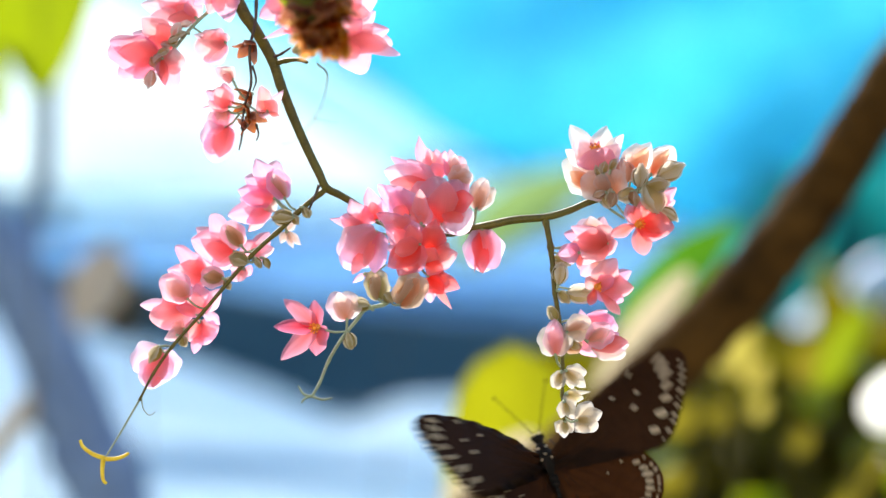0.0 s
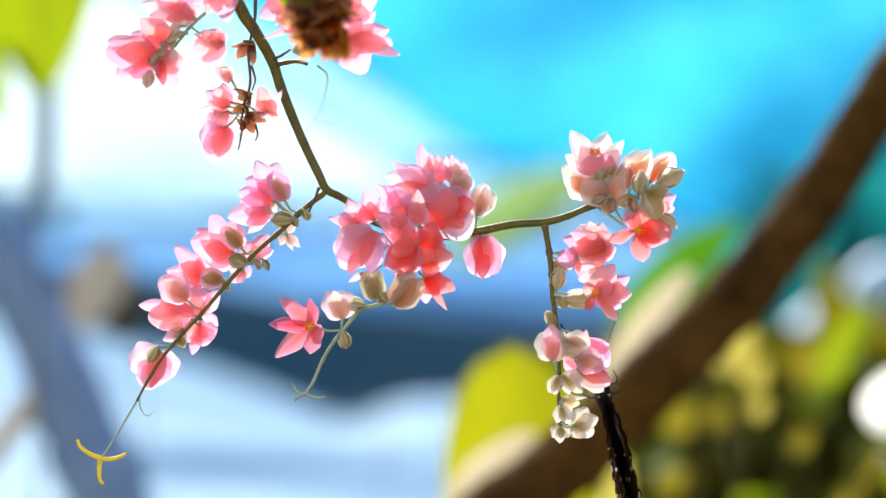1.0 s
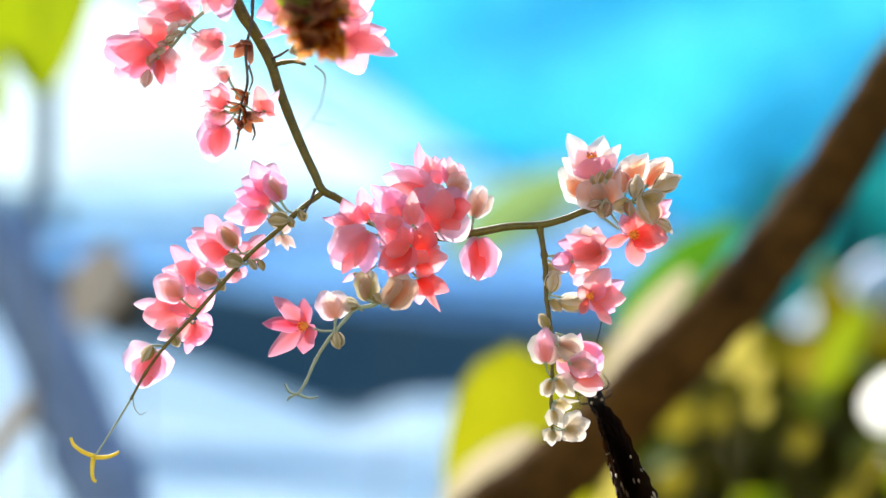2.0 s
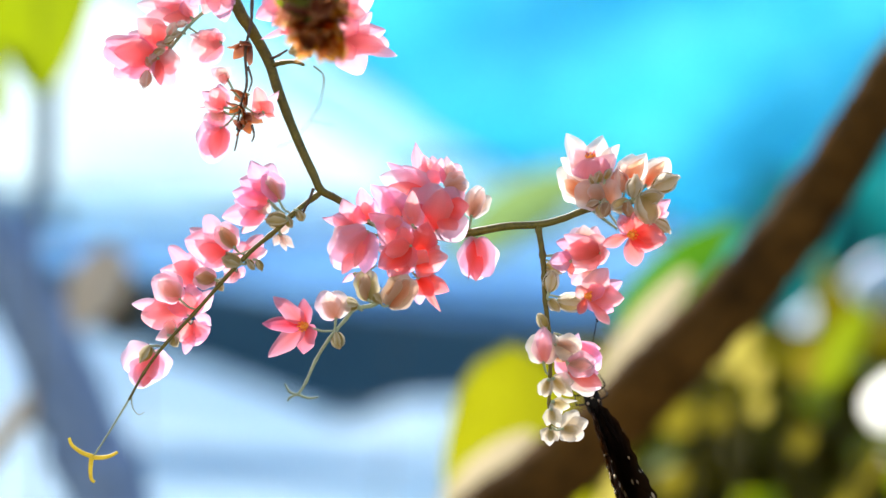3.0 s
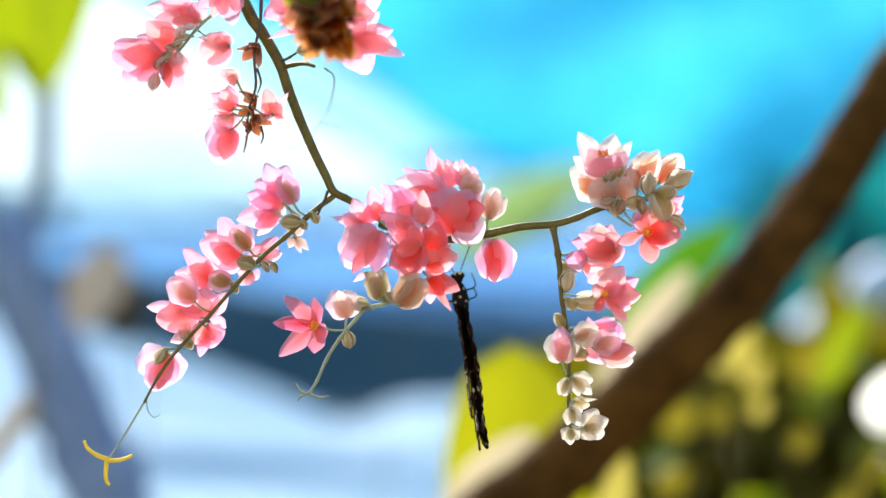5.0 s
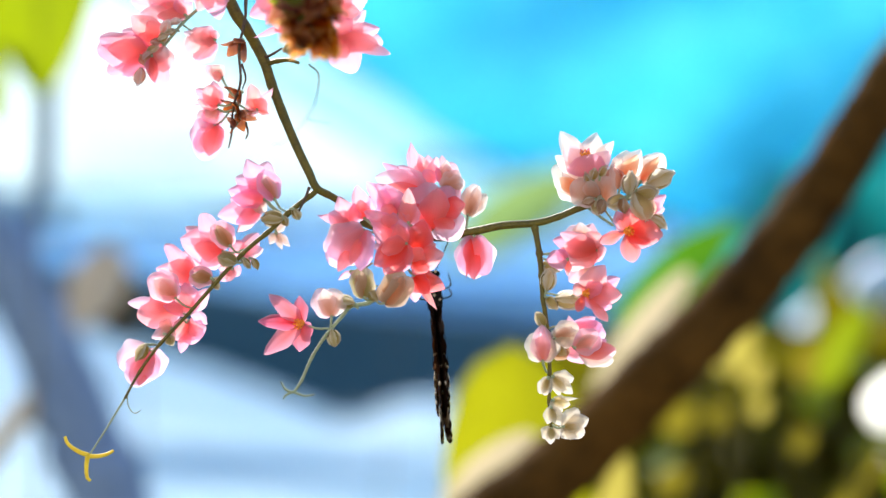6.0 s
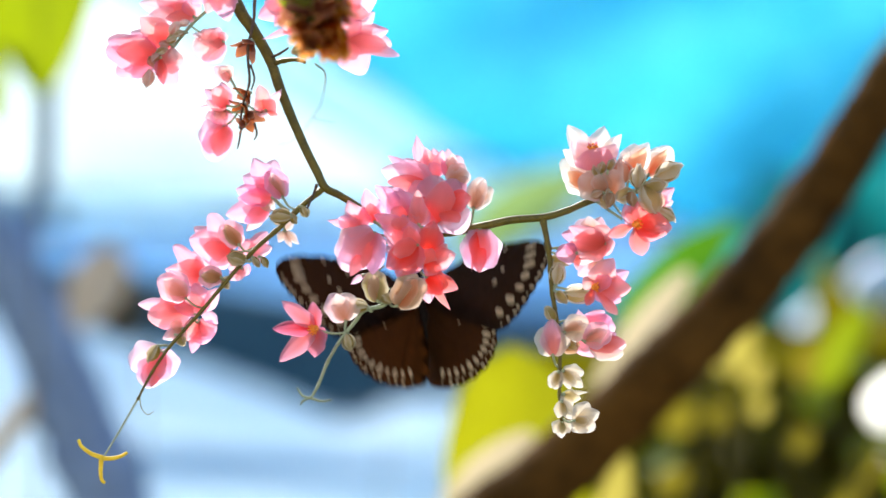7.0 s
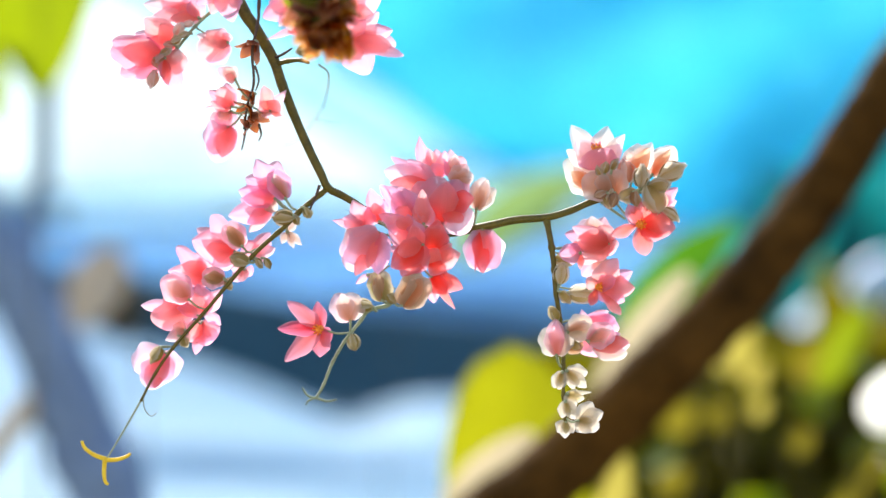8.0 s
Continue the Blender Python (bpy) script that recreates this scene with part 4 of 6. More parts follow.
def butterfly():
    o = thing("butterfly", grid_point(960, 800, 40), "dark brown butterfly with rows of cream spots on its wing margins", "butterfly")
    bm = bmesh.new()
    ellipsoid(bm, (0, 0.0055, 0.0002), 0.0026, 0.0058, 0.0027, 12, 9)
    thorax = part("thorax", bm, BODY, o)
    bm = bmesh.new()
    ellipsoid(bm, (0, 0.0122, 0), 0.0017, 0.0018, 0.0016, 10, 8)
    for s in (-1, 1):
        ellipsoid(bm, (0.0013 * s, 0.0128, 0.0002), 0.0009, 0.0010, 0.0010, 8, 6)
    head = part("head", bm, BODY, o)
    abdomen = new("abdomen")
    abdomen.parent = o
    for k in range(9):
        r = 0.0021 * (1 - 0.075 * k) * (0.9 if k == 0 else 1)
        bm = bmesh.new()
        ellipsoid(bm, (0, -0.0012 - 0.0019 * k, -0.0002 * k), r, 0.0015, r, 10, 7)
        part("abdomen_segment", bm, BODY, abdomen)
    bm = bmesh.new()
    for x, y, z in ((-0.0013, 0.0088, 0.0021), (0.0013, 0.0088, 0.0021), (0, 0.0064, 0.0028), (-0.0016, 0.0050, 0.0022), (0.0016, 0.0050, 0.0022), (-0.0008, 0.0136, 0.0012), (0.0008, 0.0136, 0.0012)):
        ellipsoid(bm, (x, y, z), 0.00045, 0.00045, 0.0004, 6, 4)
    part("white_dots", bm, SPOT, thorax, "tiny white dots on the black thorax")
    for s in (-1, 1):
        pts = curve_through([Vector((0.0007 * s, 0.0135, 0.0004)), Vector((0.004 * s, 0.020, 0.0015)), Vector((0.0085 * s, 0.0285, 0.002))], 6)
        bm = tube(bmesh.new(), pts, 0.00016, 0.00014, 6)
        ellipsoid(bm, pts[-1], 0.00034, 0.0009, 0.00034, 6, 5)
        part("antenna", bm, BODY, head)
        for y0, y1, z1 in ((0.008, 0.013, -0.007), (0.005, 0.0085, -0.008)):
            q = curve_through([Vector((0.001 * s, y0, -0.0018)), Vector((0.005 * s, y0 + 0.001, -0.004)), Vector((0.0045 * s, y1, z1))], 4)
            part("leg", tube(bmesh.new(), q, 0.0003, 0.00016, 6), BODY, o)
    wings, scale_patch = [], spot_mesh()

    def veins(wing, outline, picks, side, lift):
        for k in picks:
            x, y = outline[k]
            a, e = Vector((0.6 * side, 0.8 if k < 7 else -0.5, 0)), Vector((x * 0.97 * side, y * 0.97, 0))
            m = a.lerp(e, 0.5) + Vector((0, 1.2 if k < 7 else 0.5, 0))
            q = [v / 1000 + Vector((0, 0, lift + 0.0004 + 0.0005 * math.sin(math.pi * i / 12))) for i, v in enumerate(curve_through([a, m, e], 6))]
            part("vein", tube(bmesh.new(), q, 0.00014, 0.00008, 5), WING_VEIN, wing)

    for s in (-1, 1):
        fore = part("forewing", wing_mesh(FORE, s, 0.0006), WING_DARK, o, "brown forewing with cream patches at the tip")
        sp = margin_spots(FORE, 7, 12, 1.7, 11, 1.0, 0.6, (12, 2))
        sp += [(43.4, 12.2, 2.6, 0.8, 200), (43.4, 9.6, 3.0, 0.95, 200), (43.2, 6.8, 2.9, 1.05, 196), (42.0, 3.6, 2.3, 0.95, 190), (40.0, 0.2, 2.1, 1.05, 176), (36.6, -3.2, 2.3, 1.45, 160), (32.4, -6.8, 1.9, 1.3, 150), (33.4, 12.3, 1.5, 0.55, 215), (33.0, 6.2, 0.9, 0.7, 20), (30.2, 2.4, 1.2, 0.8, 200), (25.5, 8.4, 0.8, 0.5, 20)]
        put_spots(scale_patch, sp, s, 0.0006, fore, FORE)
        veins(fore, FORE, (4, 6, 8, 9, 10, 11, 12), s, 0.0006)
        hind = part("hindwing", wing_mesh(HIND, s, -0.0002), WING, o, "rounded brown hindwing with two rows of cream spots")
        sp = margin_spots(HIND, 3, 9, 1.4, 14, 0.75, 0.6, (8, -8)) + margin_spots(HIND, 3, 9, 4.4, 12, 1.75, 0.85, (8, -8)) + [(15, -9, 0.5, 0.4, 0), (20, -7, 0.5, 0.4, 0)]
        put_spots(scale_patch, sp, s, -0.0002, hind, HIND)
        veins(hind, HIND, (2, 3, 4, 5, 6, 7, 8, 9), s, -0.0002)
        wings.append((fore, hind))
    return o, wings


# ---- the background ----
def ground():
    bm = bmesh.new()
    bmesh.ops.create_grid(bm, x_segments=40, y_segments=40, size=1500)
    o = part("ground", bm, EARTH, None)
    return tagged(o, "earth ground with thin grass reaching the horizon", "ground", "", "structure")


def bough(name, pts, r0, r1, material, label, category):
    o = thing(name, pts[0], label, category)
    q = [p - o.location for p in curve_through(pts, 10)]
    part("limb", tube(bmesh.new(), q, r0, r1, 16, 0.14, 0.06), material, o)
    return o


def leaf_bm(bm, base, d, normal, length, half, curl=0.25, wav=0.0, blunt=0.8):
    """A pointed leaf with a folded midrib and a drooping tip, added to bm."""
    d = d.normalized()
    side = d.cross(normal).normalized()
    up = side.cross(d)
    rows, nv = [], 12
    for i in range(nv + 1):
        v = i / nv
        c = base + d * length * v - up * curl * length * v * v
        w = half * (math.sin(math.pi * (0.04 + 0.96 * v) ** 0.85) ** blunt) if i < nv else 0.0004
        lift = 0.22 * w
        row = [bm.verts.new(c + side * w * u + up * (lift * abs(u) + wav * half * math.sin(9 * v + 3 * u) * abs(u))) for u in (-1, -0.55, 0, 0.55, 1)]
        rows.append(row)
    for a, b in zip(rows, rows[1:]):
        for j in range(4):
            bm.faces.new((a[j], a[j + 1], b[j + 1], b[j]))


def big_leaf(base, tip, half, facing, material, label, curl=0.12, blunt=0.7):
    o = thing("leaf", base, label, "leaf")
    d = tip - base
    bm = bmesh.new()
    leaf_bm(bm, Vector((0, 0, 0)), d, Vector(facing), d.length, half, curl, 0.05, blunt)
    part("blade", bm, material, o)
    foot = Vector((-d.x * 0.6, 0.06, -base.z))
    shoot = curve_through([foot, Vector((foot.x * 0.8, 0.05, foot.z * 0.5)), Vector((foot.x * 0.2, 0.02, -0.12)) - d * 0.3, d * 0.06], 8)
    part("leaf_stalk", tube(bmesh.new(), shoot, 0.0015, 0.0008, 6), STEM, o)
    return o


def shrub(name, a0, a1, b0, b1, y0, y1, number, size, material, label, seed):
    """A bush of many leaves on branching stems, filling a stretch of the plan."""
    rnd = random.Random(seed)
    foot = behind((a0 + a1) / 2, 441, (y0 + y1) / 2)
    foot.z = 0
    o = thing(name, foot, label, "shrub")
    leaves = bmesh.new()
    heads = []
    for k in range(number):
        p = behind(rnd.uniform(a0, a1), rnd.uniform(b0, b1), rnd.uniform(y0, y1)) - foot
        d = Vector((rnd.uniform(-1, 1), rnd.uniform(-0.6, 0.6), rnd.uniform(-0.9, 0.6)))
        nrm = Vector((rnd.uniform(-0.7, 0.7), -1 + rnd.uniform(-0.5, 0.9), rnd.uniform(-0.2, 1.0)))
        s = size * rnd.uniform(0.6, 1.3)
        leaf_bm(leaves, p, d, nrm, s, s * rnd.uniform(0.22, 0.36), rnd.uniform(0, 0.4), 0.05)
        if k % 12 == 0:
            heads.append(p)
    part("leaves", leaves, material, o)["kind"] = "stuff"
    for h in heads[:4]:
        m = Vector((h.x * 0.6 + rnd.uniform(-0.05, 0.05), h.y * 0.6, h.z * 0.55))
        part("stem", tube(bmesh.new(), curve_through([Vector((h.x * 0.1, h.y * 0.1, 0)), m, h], 6), 0.005, 0.002, 8, 0.2), BARK, o)
    return o


def sheet(name, corners, nu, nv, sag, folds, material, label, category, depth):
    """A sheet hung between four corners, with folds; depth: thickness."""
    a, b, c, d = [Vector(p) for p in corners]
    o = thing(name, a, label, category)
    bm = bmesh.new()
    nrm = (b - a).cross(d - a).normalized()
    rows = []
    for i in range(nv + 1):
        v = i / nv
        row = []
        for j in range(nu + 1):
            u = j / nu
            p = (a * (1 - u) + b * u) * (1 - v) + (d * (1 - u) + c * u) * v
            h = sag * math.sin(math.pi * u) * math.sin(math.pi * v)
            h += folds * (math.sin(9 * u + 12 * v + 1.5) + 0.5 * math.sin(17 * u + 7 * v) + 0.7 * noise.noise(Vector((u * 3, v * 3, 2))))
            row.append(bm.verts.new(p - a + nrm * h))
        rows.append(row)
    for r, s in zip(rows, rows[1:]):
        for j in range(nu):
            bm.faces.new((r[j], r[j + 1], s[j + 1], s[j]))
    bmesh.ops.solidify(bm, geom=bm.faces[:], thickness=depth)
    part("cloth", bm, material, o)
    # a rail along the upper edge, on two posts that stand well to either side
    left, right = Vector((min(a.x, -1.6) - 0.1, a.y, a.z)), Vector((max(b.x, 1.6) + 0.1, b.y, b.z))
    part("rail", tube(bmesh.new(), curve_through([left - a, (left + right) / 2 - a, right - a], 6), 0.012, 0.012, 8), BAMBOO, o)
    for q in (left, right):
        part("post", tube(bmesh.new(), [Vector((q.x, q.y, 0)) - a, Vector((q.x, q.y, q.z / 2)) - a, Vector((q.x, q.y, q.z + 0.06)) - a], 0.03, 0.025, 10), BAMBOO, o)
    for q in ((a, b), (b, c), (c, d), (d, a)):
        part("hem", tube(bmesh.new(), curve_through([q[0] - a, (q[0] + q[1]) / 2 - a, q[1] - a], 6), 0.008, 0.008, 8), material, o)
    return o


def bounce_wall():
    """An added, unseen wall in cream render behind the viewer, facing the sun to bounce warm fill onto the sprays, with
    a plinth and a tiled eave.
    """
    o = thing("fill_wall", (0, -1.6, 0), "added unseen beige rendered wall that bounces warm sunlight forward", "wall", "", "structure")
    for name, size, at, mat in (("wall_face", (7.0, 0.24, 3.0), (0, -0.12, 1.5), PLASTER), ("plinth", (7.0, 0.06, 0.35), (0, 0.03, 0.175), DARK_WALL), ("eave", (7.4, 0.5, 0.08), (0, 0.0, 3.05), BAMBOO)):
        bm = bmesh.new()
        bmesh.ops.create_cube(bm, size=1.0)
        bmesh.ops.transform(bm, matrix=Matrix.Translation(at) @ Matrix.Diagonal((*size, 1)), verts=bm.verts)
        bmesh.ops.bevel(bm, geom=bm.edges[:], offset=0.01, segments=2, affect="EDGES")
        part(name, bm, mat, o)
    return o


def low_shed():
    """A low shed: slate wall under a pale blue ribbed roof that slopes to the near side."""
    o = thing("shed", (-1.0, 7.2, 0), "low shed with a pale blue ribbed sheet roof", "shed")
    bm = bmesh.new()
    n = 120
    rows = []
    ridge = ((-2.4, 1.60), (-0.9, 1.45), (-0.71, 1.408), (-0.65, 1.392), (-0.516, 1.350), (-0.375, 1.300), (-0.27, 1.252), (-0.20, 1.238), (-0.14, 1.250), (-0.065, 1.272), (0.02, 1.276), (0.6, 1.26), (2.6, 1.16))

    def ridge_at(x):
        for (xa, za), (xb, zb) in zip(ridge, ridge[1:]):
            if xa <= x <= xb:
                return za + (zb - za) * (x - xa) / (xb - xa)
        return 1.2

    # the roof lies even and nearly flat; only its worn far edge follows the ridge line
    for y, even, share in ((4.6, 1.17, 0.0), (5.6, 1.18, 0.0), (6.6, 1.195, 0.0), (7.3, 1.205, 0.25), (7.6, 1.2, 1.0), (7.75, 1.2, 1.0)):
        row = []
        for i in range(n + 1):
            x = -3.2 + 4.6 * i / n
            z = (even - 0.02 * x) * (1 - share) + ridge_at(x) * share
            row.append(bm.verts.new((x + 1.0, y - 7.2, z + (0.004 if i % 2 else 0))))
        rows.append(row)
    for r, s in zip(rows, rows[1:]):
        for i in range(n):
            bm.faces.new((r[i], r[i + 1], s[i + 1], s[i]))
    bmesh.ops.solidify(bm, geom=bm.faces[:], thickness=0.01)
    part("roof", bm, PALE_ROOF, o)
    for y, z in ((4.7, 0.62), (7.6, 1.25)):
        bm = bmesh.new()
        bmesh.ops.create_cube(bm, size=1.0)
        bmesh.ops.transform(bm, matrix=Matrix.Translation((0.1, y - 7.2, z / 2)) @ Matrix.Diagonal((4.3, 0.12, z, 1)), verts=bm.verts)
        part("wall", bm, DARK_WALL, o)
    return o


def far_wall():
    """A slate-coloured wall behind the shed, with a weathered coping."""
    o = thing("garden_wall", (0, 8.3, 0), "slate blue wall in shade behind the shed", "wall", "", "structure")
    bm = bmesh.new()
    pts = [(-3.2, 1.90), (-0.76, 1.549), (-0.24, 1.471), (0.02, 1.445), (3.2, 1.30)]
    n = 40
    def top(x):
        for (xa, za), (xb, zb) in zip(pts, pts[1:]):
            if xa <= x <= xb:
                return za + (zb - za) * (x - xa) / (xb - xa)
        return 1.3
    fr, bk = [], []
    for i in range(n + 1):
        x = -3.2 + 6.4 * i / n
        z = top(x)
        fr.append((bm.verts.new((x, 0, 0)), bm.verts.new((x, 0, z))))
        bk.append((bm.verts.new((x, 0.25, 0)), bm.verts.new((x, 0.25, z))))
    for i in range(n):
        bm.faces.new((fr[i][0], fr[i + 1][0], fr[i + 1][1], fr[i][1]))
        bm.faces.new((bk[i + 1][0], bk[i][0], bk[i][1], bk[i + 1][1]))
        bm.faces.new((fr[i][1], fr[i + 1][1], bk[i + 1][1], bk[i][1]))
    part("wall_face", bm, DARK_WALL, o)
    return o


def background():
    ground()
    far_wall()
    bounce_wall()
    low_shed()
    sheet("tarpaulin", [behind(180, -150, 6.4), behind(1760, -260, 5.9), behind(1760, 520, 5.9), behind(960, 335, 6.4)], 60, 40, -0.03, 0.026, TARP,
          "turquoise tarpaulin stretched overhead with soft folds", "tarpaulin", 0.003)
    sheet("tarpaulin", [behind(-200, 405, 9.0), behind(1400, 400, 9.0), behind(1400, 640, 9.2), behind(-200, 640, 9.2)], 50, 14, 0.05, 0.03, BLUE_SHEET,
          "blue plastic sheet hung above the slate wall", "tarpaulin", 0.003)
    bough("tree_branch", [Vector((0.42, 1.73, 1.98)), behind(1690, -30, 1.72), behind(1615, 85, 1.72), behind(1536, 210, 1.71), behind(1456, 335, 1.71), behind(1364, 454, 1.70), behind(1268, 560, 1.69), behind(1180, 650, 1.68), behind(1055, 770, 1.68), behind(930, 882, 1.67), behind(800, 1000, 1.66), Vector((-0.16, 1.66, 1.25)), Vector((-0.34, 1.67, 0.7)), Vector((-0.40, 1.68, 0.0))], 0.0122, 0.0188, BARK,
          "thick brown tree branch crossing behind the flowers", "branch")
    # cream highlights on bark edge and leaves, made as two pale leaves
    big_leaf(behind(1222, 480, 2.0), behind(1040, 690, 2.0), 0.0085, (-0.1, -1, 0.3), LEAF_CREAM, "long cream leaf standing for sunlit bark edge and leaves")
    big_leaf(behind(945, 770, 1.8), behind(770, 890, 1.8), 0.0085, (-0.1, -1, 0.3), LEAF_CREAM, "cream leaf standing for sunlit bark and leaves below the branch")
    # a leaf in very dark brown, darker than the beige one beside it
    big_leaf(behind(205, 470, 3.4), behind(215, 610, 3.4), 0.026, (0.1, -1, 0.3), LEAF_BROWN, "very dark brown leaf")
    # added sheet in near white, in place of the blown-out sky
    sheet("tarpaulin", [behind(-60, -60, 7.4), behind(120, -60, 7.4), behind(830, 348, 7.4), behind(-60, 335, 7.4)], 24, 20, 0.06, 0.005, SKY_GLOW,
          "added pale cyan sheet standing for the white glow of the sky", "tarpaulin", 0.003)
    # added strip whose colour is the halfway step from white glow to turquoise
    sheet("tarpaulin", [behind(96, -70, 6.9), behind(420, -140, 6.9), behind(1120, 300, 6.9), behind(800, 360, 6.9)], 40, 16, 0.02, 0.006, GLOW_EDGE,
          "added pale cyan strip fading the sky's glow into the tarpaulin", "tarpaulin", 0.003)
    # two added sheets: the sky's fade from white to blue put into their colour
    sheet("tarpaulin", [behind(-200, 345, 9.5), behind(1400, 340, 9.5), behind(1400, 440, 9.5), behind(-200, 445, 9.5)], 40, 10, 0.03, 0.02, SKY_FADE,
          "added pale blue sheet for the fade below the white sky", "tarpaulin", 0.003)
    sheet("tarpaulin", [behind(-220, 195, 9.7), behind(52, 200, 9.7), behind(76, 338, 9.7), behind(-220, 338, 9.7)], 20, 16, 0.03, 0.012, SKY_FADE,
          "added narrow pale blue sheet for the sky at the far left", "tarpaulin", 0.003)
    bough("tree_branch", [behind(-75, 330, 2.4), behind(8, 460, 2.4), behind(95, 640, 2.4), behind(150, 790, 2.4), behind(205, 960, 2.4), Vector((-0.19, 2.41, 1.1)), Vector((-0.16, 2.42, 0.0))], 0.016, 0.036, HAZE_BARK,
          "tree branch coloured blue grey for haze and skylit shade", "branch")
    bough("tree_branch", [behind(40, 470, 2.45), behind(52, 400, 2.45), behind(82, 300, 2.45), behind(84, 180, 2.45), behind(104, 60, 2.45), behind(140, -80, 2.45), behind(190, -300, 2.45)], 0.006, 0.0045, HAZE_BARK,
          "thin side branch coloured blue grey for haze and skylit shade", "branch")
    bough("tree_branch", [behind(-40, 830, 2.4), behind(30, 745, 2.4), behind(100, 655, 2.4)], 0.009, 0.007, PALE_BARK,
          "thin pale brown twig in shade", "branch")
    big_leaf(behind(917, 1040, 1.9), behind(908, 600, 1.95), 0.040, (0.1, -1, -0.4), LEAF_YELLOW, "large yellow green leaf glowing in the sun", 0.05, 0.5)
    big_leaf(behind(1060, 960, 1.75), behind(1115, 805, 1.75), 0.009, (0.5, -1, 0.4), LEAF_TAN, "golden brown leaf under the branch")
    big_leaf(behind(1090, 580, 2.3), behind(1310, 385, 2.3), 0.018, (0.2, -1, 0.1), LEAF_GREEN, "bright green leaf behind the branch")
    big_leaf(behind(800, 455, 4.4), behind(1060, 280, 4.4), 0.040, (0.2, -1, 0.5), LEAF_HAZE, "light green leaf far behind the flowers")
    big_leaf(behind(60, -330, 2.2), behind(72, 172, 2.2), 0.040, (0.1, -1, 0.3), LEAF_LIME, "large yellow green leaf hanging from above")
    big_leaf(behind(-70, -120, 2.3), behind(0, 225, 2.3), 0.016, (0.1, -1, 0.3), LEAF_LIME, "narrow yellow green leaf hanging from above")
    big_leaf(behind(210, 440, 2.8), behind(120, 590, 2.8), 0.022, (0.1, -1, 0.3), LEAF_BEIGE, "pale dry leaf hanging in shade")
    big_leaf(behind(1455, 690, 2.1), behind(1535, 530, 2.1), 0.010, (0.1, -1, 0.5), LEAF_LIME, "bright green leaf among the bushes")
    bough("hose", [Vector((0.50, 5.7, 0.0)), Vector((0.51, 5.6, 0.8)), behind(1370, 740, 4.6), behind(1388, 655, 4.1), behind(1436, 590, 4.1), behind(1510, 540, 4.1), behind(1620, 525, 4.1), Vector((0.72, 4.1, 1.2)), Vector((0.74, 4.1, 0.0))], 0.024, 0.024, HOSE,
          "pale blue plastic hose arching through the bushes", "hose")
    # shade of the deep foliage is put into these two shrubs' leaf colours
    shrub("shrub", 1370, 1740, 350, 900, 4.5, 5.4, 900, 0.11, LEAF_TEAL, "shrub with leaves coloured blue green for shade", 11)
    shrub("shrub", 1110, 1740, 665, 1010, 2.9, 3.8, 1700, 0.085, LEAF_SHADED, "shrub with leaves coloured dark olive brown for shade", 3)
    shrub("shrub", 1200, 1700, 600, 900, 2.2, 2.9, 6, 0.05, LEAF_LIME, "shrub with sunlit yellow green leaves", 5)
    # blurred spots of light: each leaf's colour, near white to olive, sets the brightness
    for k, (a, b, s, mat) in enumerate(((1300, 615, 0.026, LEAF_TAN), (1584, 702, 0.034, LEAF_GLINT), (1204, 742, 0.020, LEAF_OLIVE), (1190, 850, 0.018, LEAF_OLIVE), (1350, 900, 0.022, LEAF_LIME), (850, 822, 0.030, LEAF_PALE), (1440, 640, 0.024, LEAF_OLIVE), (1275, 735, 0.014, LEAF_OLIVE), (1345, 722, 0.011, LEAF_TAN), (1338, 662, 0.015, LEAF_TAN), (1500, 880, 0.022, LEAF_OLIVE), (1420, 780, 0.014, LEAF_OLIVE), (1540, 820, 0.018, LEAF_OLIVE))):
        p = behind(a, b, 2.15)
        big_leaf(p - Vector((s * 0.5, 0, s * 0.4)), p + Vector((s * 0.5, 0, s * 0.4)), s * 0.55, (0.1, -1, -0.5), mat, "small leaf coloured pale to stand for a sun glint" if mat in (LEAF_PALE, LEAF_GLINT) else "small leaf coloured as in half shade among the bushes")


def trellis():
    """A bamboo pole overhead on two posts, from which the vine hangs."""
    o = thing("trellis", (-1.3, FOCUS, 0), "bamboo trellis pole overhead carrying the vine", "trellis")
    z = grid_point(0, -1050).z
    bm = tube(bmesh.new(), [Vector((2.6 * k / 40, 0, z)) for k in range(41)], 0.016, 0.014, 12, 0.05, 0.15)
    part("pole", bm, BAMBOO, o)
    for x in (0.0, 2.6):
        part("post", tube(bmesh.new(), [Vector((x, 0, z * k / 10)) for k in range(11)] + [Vector((x, 0, z + 0.05))], 0.026, 0.022, 12, 0.05, 0.12), BAMBOO, o)
    return o


background()
trellis()
raceme_left = left_raceme()
cluster_back = centre_back()
raceme_front = centre_front()
spray_right = right_spray()
sprig_right = right_sprig()
vine = main_stem()
cluster_top_left = top_left_cluster()
raceme_dry = top_dry_raceme()
cluster_top_right = top_right_cluster()
insect, wing_pairs = butterfly()


# ---- what moves ----
def sway(ob, right, down, turn):
    """The resting pose of a spray, shifted by grid steps and turned clockwise by degrees."""
    p = REST[ob.name]
    return pose(p.x + right / 6000, p.y, p.z - down / 6000, 0, turn, 0)



def fly(a, b, w, roll, pitch, yaw=0):
    """The butterfly's place on the drawing grid, w millimetres behind the sprays; roll to the right; pitch 90: head up, back to the near side."""
    p = behind(a, b, FOCUS + w / 1000)
    return pose(p.x, p.y, p.z, pitch, roll, yaw)


